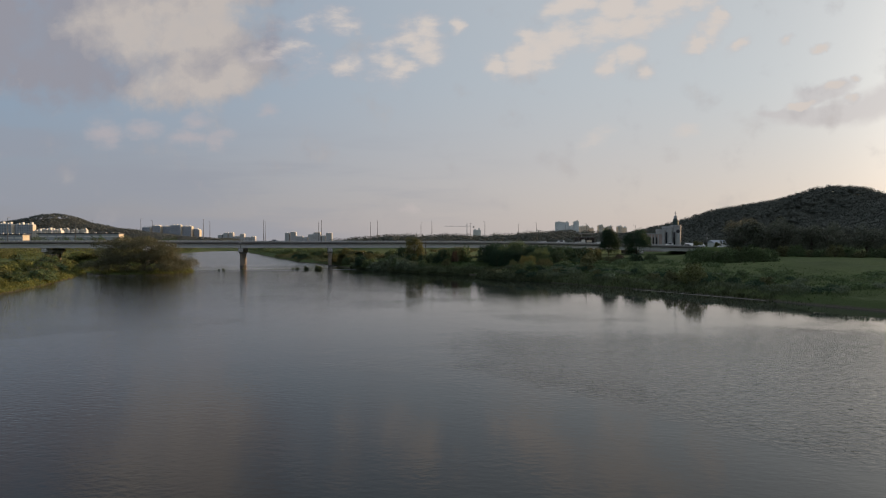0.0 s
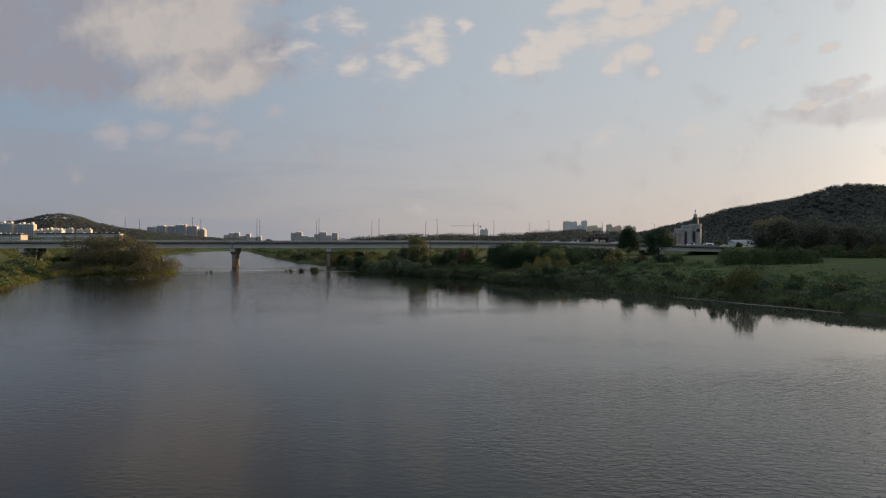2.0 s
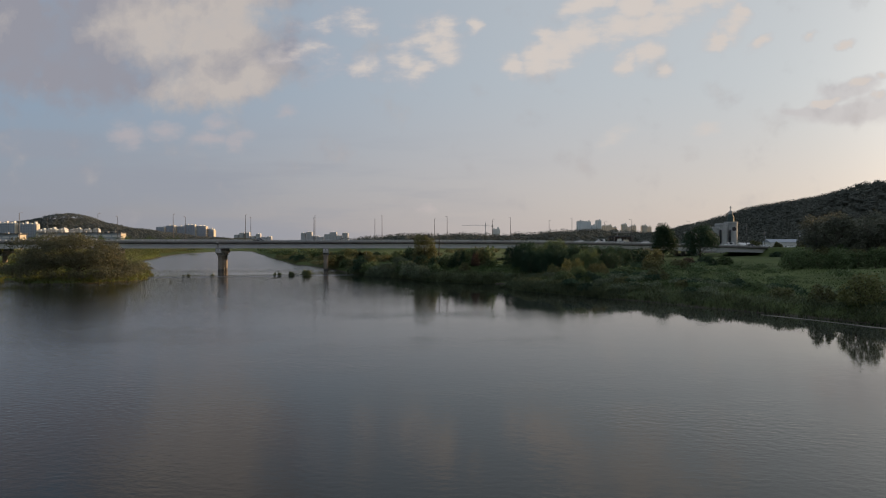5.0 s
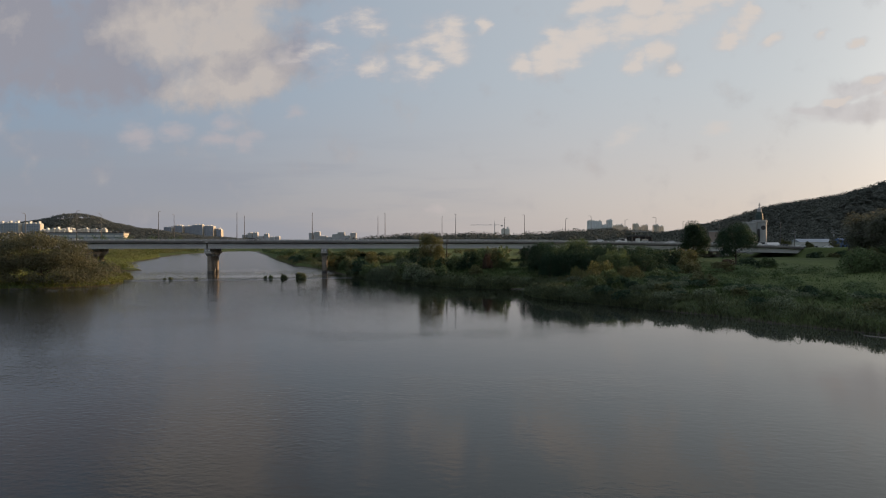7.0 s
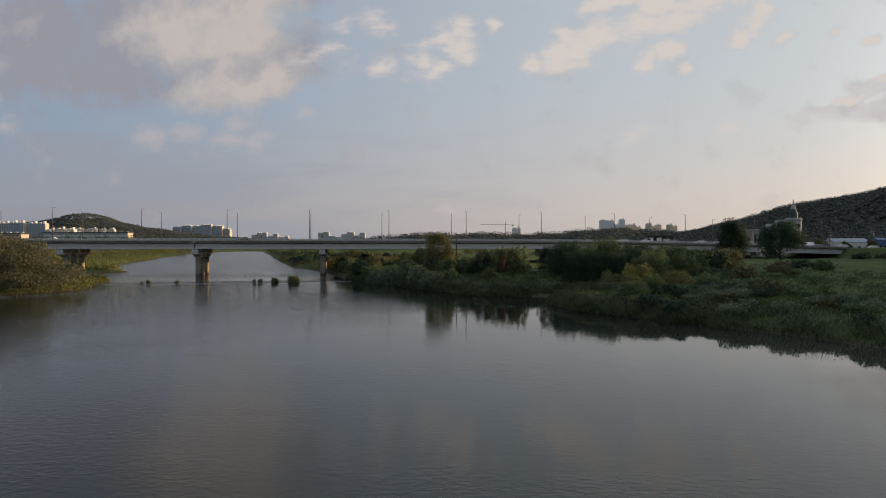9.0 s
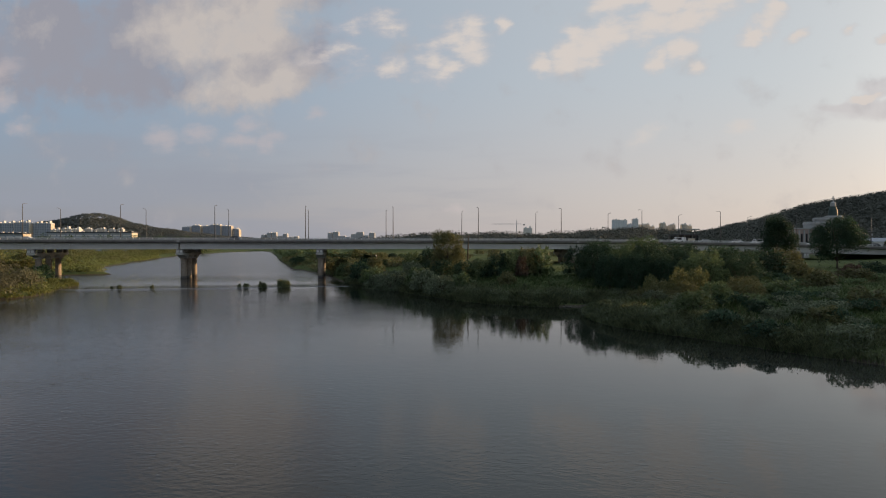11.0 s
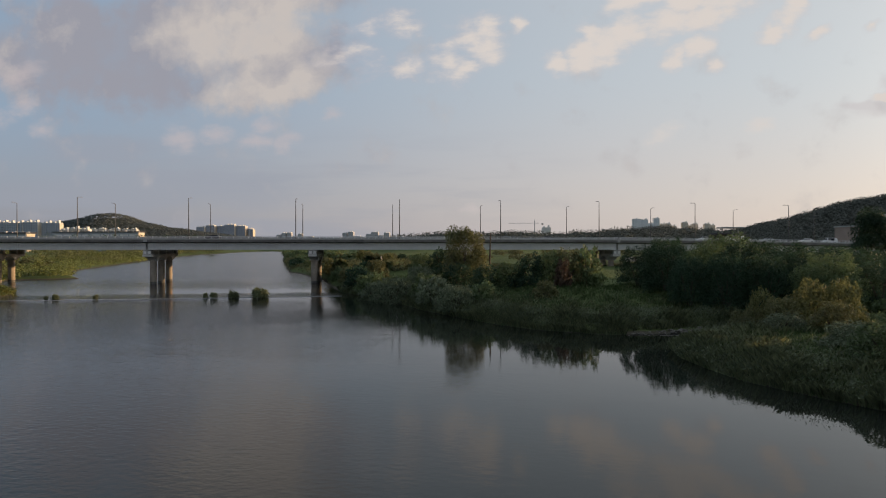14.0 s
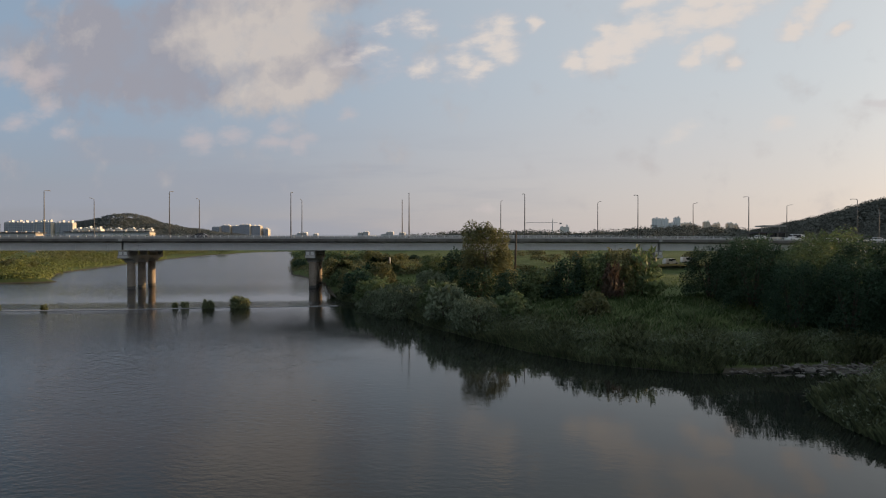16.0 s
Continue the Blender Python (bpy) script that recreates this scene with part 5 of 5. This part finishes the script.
G1, G2, G3, G4 = "distant flats by the hill", "flats on the west side", "flats behind the ridge", "towers on the skyline"
for i, (x, w, h) in enumerate([(-1160, 30, 86), (-1126, 33, 92), (-1086, 38, 90), (-1044, 40, 94), (-1004, 36, 90), (-974, 16, 80), (-957, 13, 76)]):
    block("apartment_tower", "tall grey-blue apartment tower with sunlight coloured into its cream end", x, 2346 + 12 * (i % 3), w, 22, h, M_FLATS_GREY, 0, M_CREAM, G1)
for i in range(4):
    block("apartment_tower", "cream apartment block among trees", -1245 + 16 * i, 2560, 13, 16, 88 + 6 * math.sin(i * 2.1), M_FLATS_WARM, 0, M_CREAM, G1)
for x, w, h in [(-984, 34, 51.5), (-946, 34, 53.5), (-910, 34, 52.5), (-876, 32, 51.5), (-841, 30, 53.5), (-809, 32, 52.5), (-779, 26, 53.5), (-748, 32, 52.5)]:
    block("apartment_block", "long grey apartment slab with sunlight coloured into its cream end", x, 1060 + 6 * (x % 3), w, 9.5, h, M_FLATS_GREY, 0, M_CREAM, G2)
for x, w, h in [(-722, 15, 41), (-704, 16, 43), (-686, 14, 42)]:
    block("apartment_block", "small pale apartment block below the hill", x, 1068, w, 10, h, M_FLATS_WARM, 0, M_WHITE, G2)
for i, (x, w, h) in enumerate([(-1206, 19, 63), (-1182, 20, 65), (-1158, 20, 62), (-1134, 19, 65), (-1110, 18, 63), (-1088, 18, 64)]):
    block("apartment_block", "small pale apartment block below the hill", x, 1800 + 8 * (i % 3), w, 11, h, M_FLATS_WARM, 0, M_WHITE, G2)
for i, (x, w, h) in enumerate([(343, 20, 84), (362, 17, 83), (378, 12, 72), (393, 14, 86)]):
    block("apartment_tower", "blue-white apartment tower above the tree line", x, 1773, w, 18, h, M_FLATS_BLUE_HAZE, 0, None, G3)
for i in range(8):
    block("apartment_block", "pale apartment block above the tree line", 416 + 19 * i, 1800 + 20 * (i % 3), 14, 14, 72 + 4 * math.sin(i * 2.6), M_FLATS_WARM, 0, M_CREAM, G3)
for i in range(8):
    block("apartment_tower", "hazy grey tower on the skyline", -965 + 37 * i, 3716, 26 + 8 * (i % 3), 30, (92, 98, 72, 66, 84, 96, 76, 92)[i], M_FLATS_FRONT, 0, None, G4)
for i in range(7):
    block("apartment_tower", "hazy grey tower on the skyline", -1380 + 34 * i, 3716, 26, 30, (80, 92, 94, 72, 86, 66, 70)[i], M_FLATS_FRONT, 0, None, G4)
block("office_building", "white block building beyond the ridge", 68, 1200, 15, 14, 46, M_WHITE, 0, None)
for x, y, w, top in ((-553, 915, 122, 33.5), (-612, 808, 98, 30.0)):
    depot = block("warehouse", "long low blue-white warehouse with a dark flat roof", x, y, w, 14, top, M_GREYBLUE, 0, M_CREAM, roof=False)
    high = top - 4.5 - depot.location.z
    part("roof", Shape().box(0, 0, high, w + 3, 17, 1.2), M_ROOF_DARK, depot, "dark flat roof edge")
    for k in range(9):
        part("wall_panel", Shape().box(w * ((k + 0.5) / 9 - 0.5), -7.1, high - 5.0, w / 9 - 2.0, 0.3, 2.2), M_WHITE, depot, "pale wall panel")
    for k in range(14):
        part("roof_vent", Shape().box(w * ((k + 0.5) / 14 - 0.5), 1.5 * math.sin(k * 2.1), high + 1.2, 2.0 + 1.2 * math.sin(k * 1.7), 2.2, 0.9 + 0.5 * math.sin(k * 2.9)), M_WHITE, depot, "white rooftop vent box")
# dark frame building by the road
shop = thing("roadside_building", "dark two-storey roadside building with lit sign panels", "building", pose(117.4, 497, float(land([117.4], [497])[0]), 0, 0, 8))
for z in (0.0, 5.2, 10.0):
    part("floor_slab", Shape().box(0, 0, z, 15, 12, 0.6, ease=0.1), M_ROOF_DARK, shop)
for x in (-7, -2.4, 2.4, 7):
    for y in (-5.5, 5.5):
        part("post", Shape().box(x, y, 0.6, 0.6, 0.6, 9.4), M_CONCRETE_DARK, shop)
part("glazing", Shape().box(0, 0, 0.6, 13.0, 9.5, 9.3), M_GLASS_DARK, shop)
part("sign_panel", Shape().box(-3.4, -6.1, 6.2, 3.2, 0.2, 2.4), M_WHITE, shop, "pale sign panel")
part("sign_panel", Shape().box(1.6, -6.1, 6.6, 4.4, 0.2, 1.4), M_CREAM, shop, "cream sign panel")
part("roof_frame", Shape().box(2, 0, 13.2, 11, 9, 0.7).box(-2.5, 0, 10.6, 0.5, 0.5, 2.6).box(6.5, 0, 10.6, 0.5, 0.5, 2.6), M_CONCRETE, shop, "pale roof frame")

# ---------------------------------------------------------------- the church
zc = 7.0
church = thing("church", "white church with round towers, green copper drum and a cross", "church", pose(158, 421, zc, 0, 0, 6))
part("wing", Shape().box(-12.4, 3, 0, 12.5, 14, 12.0, ease=0.15), M_PINK, church, "pinkish rendered wing with pilasters")
part("wing_cornice", Shape().box(-12.4, 3, 12.0, 13.0, 14.5, 0.6), M_CHURCH, church)
for i in range(5):
    part("pilaster", Shape().box(-18.6 + 2.4 * i, -4.15, 0, 0.7, 0.35, 11.6), M_CHURCH, church)
for i in range(4):
    part("window", Shape().box(-17.4 + 2.4 * i, -4.05, 5.0, 0.9, 0.16, 4.8), M_GLASS_DARK, church, "tall narrow dark window")
for x, r, h in ((-5.2, 3.4, 15.6), (-0.2, 3.6, 17.6), (5.6, 3.7, 18.6)):
    part("tower", Shape().lathe(x, 0, [(0, r), (h - 1.4, r), (h - 1.3, r + 0.35), (h - 0.6, r + 0.35), (h - 0.5, r), (h, r)], 24), M_CHURCH, church, "round white tower with a moulded rim", smooth=False)
for x in (-2.8, 3.0):
    part("window", Shape().box(x, -3.6, 3.0, 1.1, 0.5, 10.5), M_GLASS_DARK, church, "tall dark slot window")
part("round_window", Shape().lathe(0, 0, [(-0.1, 1.3), (0.1, 1.3)], 16), M_GLASS_DARK, church).matrix_local = pose(5.6, -3.72, 14.2, 90, 0, 0)
part("porch", Shape().box(-1, -4.8, 0, 12, 2.2, 4.2, ease=0.2), M_CHURCH, church)
part("drum", Shape().lathe(6.4, 1.5, [(18.4, 1.95), (21.6, 1.85), (22.5, 1.5), (23.2, 1.2)], 12), M_COPPER, church, "green copper drum")
part("lantern", Shape().lathe(6.4, 1.5, [(23.2, 1.1), (23.5, 1.25), (25.0, 1.1), (25.5, 0.35)], 10), M_CHURCH, church, "white lantern")
part("cross", Shape().box(6.4, 1.5, 25.4, 0.3, 0.3, 2.9).box(6.4, 1.5, 27.0, 1.6, 0.28, 0.3), M_CHURCH, church, "white cross")


def low_house(x, y, w, d, h, roof, wall, label, turn=0.0, z=None):
    z = float(land([x], [y])[0]) if z is None else z
    b = thing("house", label, "house", pose(x, y, z, 0, 0, turn))
    part("wall", Shape().box(0, 0, 0, w, d, h, ease=0.1), wall, b)
    s = Shape()
    rise, o = d * 0.22, 0.4
    s.add([(-w / 2 - o, -d / 2 - o, h + 0.004), (w / 2 + o, -d / 2 - o, h + 0.004), (w / 2 + o, d / 2 + o, h + 0.004), (-w / 2 - o, d / 2 + o, h + 0.004), (-w / 2 - o, 0, h + rise), (w / 2 + o, 0, h + rise)],
          [(0, 1, 5, 4), (2, 3, 4, 5), (1, 2, 5), (3, 0, 4), (3, 2, 1, 0)])
    part("roof", s, roof, b)
    for i in range(max(2, int(w / 4))):
        part("window", Shape().box(-w / 2 + (i + 0.5) * w / max(2, int(w / 4)), -d / 2 - 0.03, h * 0.45, 1.5, 0.1, 1.3), M_GLASS_DARK, b)
    return b


low_house(197, 470, 13, 9, 5.5, M_WHITE, M_WHITE, "low white house beside the church")
low_house(226, 482, 22, 10, 7.0, M_GREYBLUE, M_WHITE, "white house with a pale blue roof", 4)
low_house(248, 486, 5.5, 7, 8.0, M_ROOF_BLUE, M_ROOF_BLUE, "bright blue painted building")
low_house(262, 470, 16, 10, 6.0, M_ROOF_DARK, M_CREAM, "cream house with a dark roof")
low_house(182, 462, 8, 7, 4.5, M_ROOF_DARK, M_CONCRETE, "small grey concrete shed by the road")


def pylon(x, y, h, label, arms=True, lean=0.0, mat=M_CONCRETE_DARK):
    z = float(land([x], [y])[0])
    p = thing("utility_pole", label, "utility pole", pose(x, y, z, 0, lean, 0))
    part("pole", Shape().tube([(0, 0, -0.3), (0, 0, h * 0.5), (0, 0, h)], [0.22, 0.19, 0.14], 8), mat, p, smooth=True)
    if arms:
        for z1 in (h - 1.0, h - 2.2):
            part("crossarm", Shape().box(0, 0.2, z1, 2.4, 0.14, 0.16), M_GALV, p)
        part("transformer", Shape().lathe(0.45, 0, [(h - 4.6, 0.3), (h - 4.5, 0.36), (h - 3.4, 0.36), (h - 3.3, 0.3)], 10), M_GALV, p)
    return p


pylon(-8.4, 283.4, 9.9, "plain weathered dark pole beside the bank tree", False, 1.5, M_BARK)
tops = []
for x, y in ((198, 450), (209, 430), (232, 442), (255, 448), (168, 446), (285, 452)):
    pylon(x, y, 15.0, "concrete utility pole with crossarms beside the road")
    tops.append((x, y, float(land([x], [y])[0]) + 14.1))
tops.sort()
for a, b in zip(tops, tops[1:]):
    for dx in (-1.0, 1.0):
        pts = [(a[0] + (b[0] - a[0]) * t + dx * 0.2, a[1] + (b[1] - a[1]) * t + 0.2 * dx, a[2] + (b[2] - a[2]) * t - 1.6 * math.sin(math.pi * t)) for t in np.linspace(0, 1, 9)]
        tagged(new("power_cable", Shape().tube(pts, 0.03, 4).mesh("power_cable", M_BLACK)), "thin black cable slung between poles", "cable")

# tower crane on the skyline
cx, cy = 47, 1180
crane = thing("tower_crane", "thin pale tower crane beyond the ridge", "crane", pose(cx, cy, 8, 0, 0, 0))
part("mast", Shape().box(0, 0, 0, 1.1, 1.1, 44), M_GALV, crane)
part("jib", Shape().box(-18, 0, 41, 52, 0.7, 0.6), M_GALV, crane)
part("apex", Shape().box(0, 0, 44, 0.9, 0.9, 5, taper=0.2), M_GALV, crane)
part("counterweight", Shape().box(13, 0, 38.6, 3.4, 1.8, 2.4), M_CONCRETE, crane)


# ---------------------------------------------------------------- vehicles
def car(m, paint, label, van=False):
    c = thing("van" if van else "car", label, "van" if van else "car", m)
    L, W, H = (4.9, 1.8, 1.95) if van else (4.5, 1.8, 1.45)
    prof = [(-L / 2, 0.35), (L / 2, 0.35), (L / 2, 0.75), (L / 2 - 0.9, 0.95), (L / 2 - 1.6, H), (-L / 2 + 0.25, H), (-L / 2, 1.0)] if van else [
        (-L / 2, 0.35), (L / 2, 0.35), (L / 2, 0.7), (L / 2 - 1.2, 0.88), (L / 2 - 1.9, H), (-L / 2 + 1.1, H), (-L / 2 + 0.35, 0.95), (-L / 2, 0.85)]
    n = len(prof)
    vs = [(x, s * (W / 2 - (0.16 if z > 1.0 else 0)), z) for s in (-1, 1) for x, z in prof]
    part("body", Shape().add(vs, [tuple(range(n)), tuple(range(2 * n - 1, n - 1, -1))] + [(i, n + i, n + (i + 1) % n, (i + 1) % n) for i in range(n)]), paint, c)
    for s in (-1, 1):
        part("window", Shape().box(-0.1, s * (W / 2 - 0.09), 0.98, L * 0.46, 0.05, H - 1.1), M_GLASS_DARK, c)
        for x in (-L * 0.31, L * 0.31):
            wheel = part("wheel", Shape().lathe(0, 0, [(-0.1, 0.3), (-0.08, 0.33), (0.08, 0.33), (0.1, 0.3)], 14), M_BLACK, c)
            wheel.matrix_local = pose(x, s * (W / 2 - 0.08), 0.33, 90, 0, 0)
    part("windscreen", Shape().box(L / 2 - (1.22 if van else 1.5), 0, 0.98, 0.12, W * 0.76, H - 1.15), M_GLASS_DARK, c)
    return c


PAINTS = [(material("white_car_paint", (0.75, 0.75, 0.74), (0.7, 0.7, 0.69), rough=0.3, bump=0, spec=0.5), "white"), (material("silver_car_paint", (0.45, 0.46, 0.47), (0.4, 0.41, 0.42), rough=0.3, bump=0, metal=0.5), "silver"),
          (material("dark_car_paint", (0.04, 0.042, 0.05), (0.03, 0.03, 0.035), rough=0.3, bump=0, spec=0.5), "dark")]
for u, v, k, van in ((-58, 21.5, 0, False), (168, 5.0, 0, False), (179, 5.2, 0, True), (192, 8.6, 1, False), (203, 5.0, 0, False), (214, 8.5, 0, True), (226, 5.1, 1, False), (238, 8.4, 0, False),
                     (250, 5.0, 0, True), (262, 5.0, 2, False), (274, 8.4, 0, False), (286, 5.1, 0, False), (120, 18, 2, False), (16, 8.6, 2, False)):
    x, y = on_bridge(u, v)
    car(pose(x, y, SLAB_TOP + 0.09 + sag(u), 0, 0, BRIDGE_TURN + 180), PAINTS[k][0], PAINTS[k][1] + (" van" if van else " car") + " standing on the bridge carriageway", van)
for x, y, t in ((41, 375, 20), (47, 377, 15)):
    car(pose(x, y, float(land([x], [y])[0]) + 0.02, 0, 0, t), PAINTS[0][0], "white van parked on the grass beyond the bridge", True)

# small marks on the banks
zp = float(land([-47.6], [356.5])[0])
mark = thing("marker_post", "white marker post standing in the grass", "post", pose(-47.6, 356.5, zp))
part("post", Shape().lathe(0, 0, [(-0.2, 0.28), (3.2, 0.28), (3.5, 0.2)], 10), M_WHITE, mark)
part("cap", Shape().lathe(0, 0, [(3.5, 0.22), (3.62, 0.24), (3.7, 0.1)], 10), M_CREAM, mark)
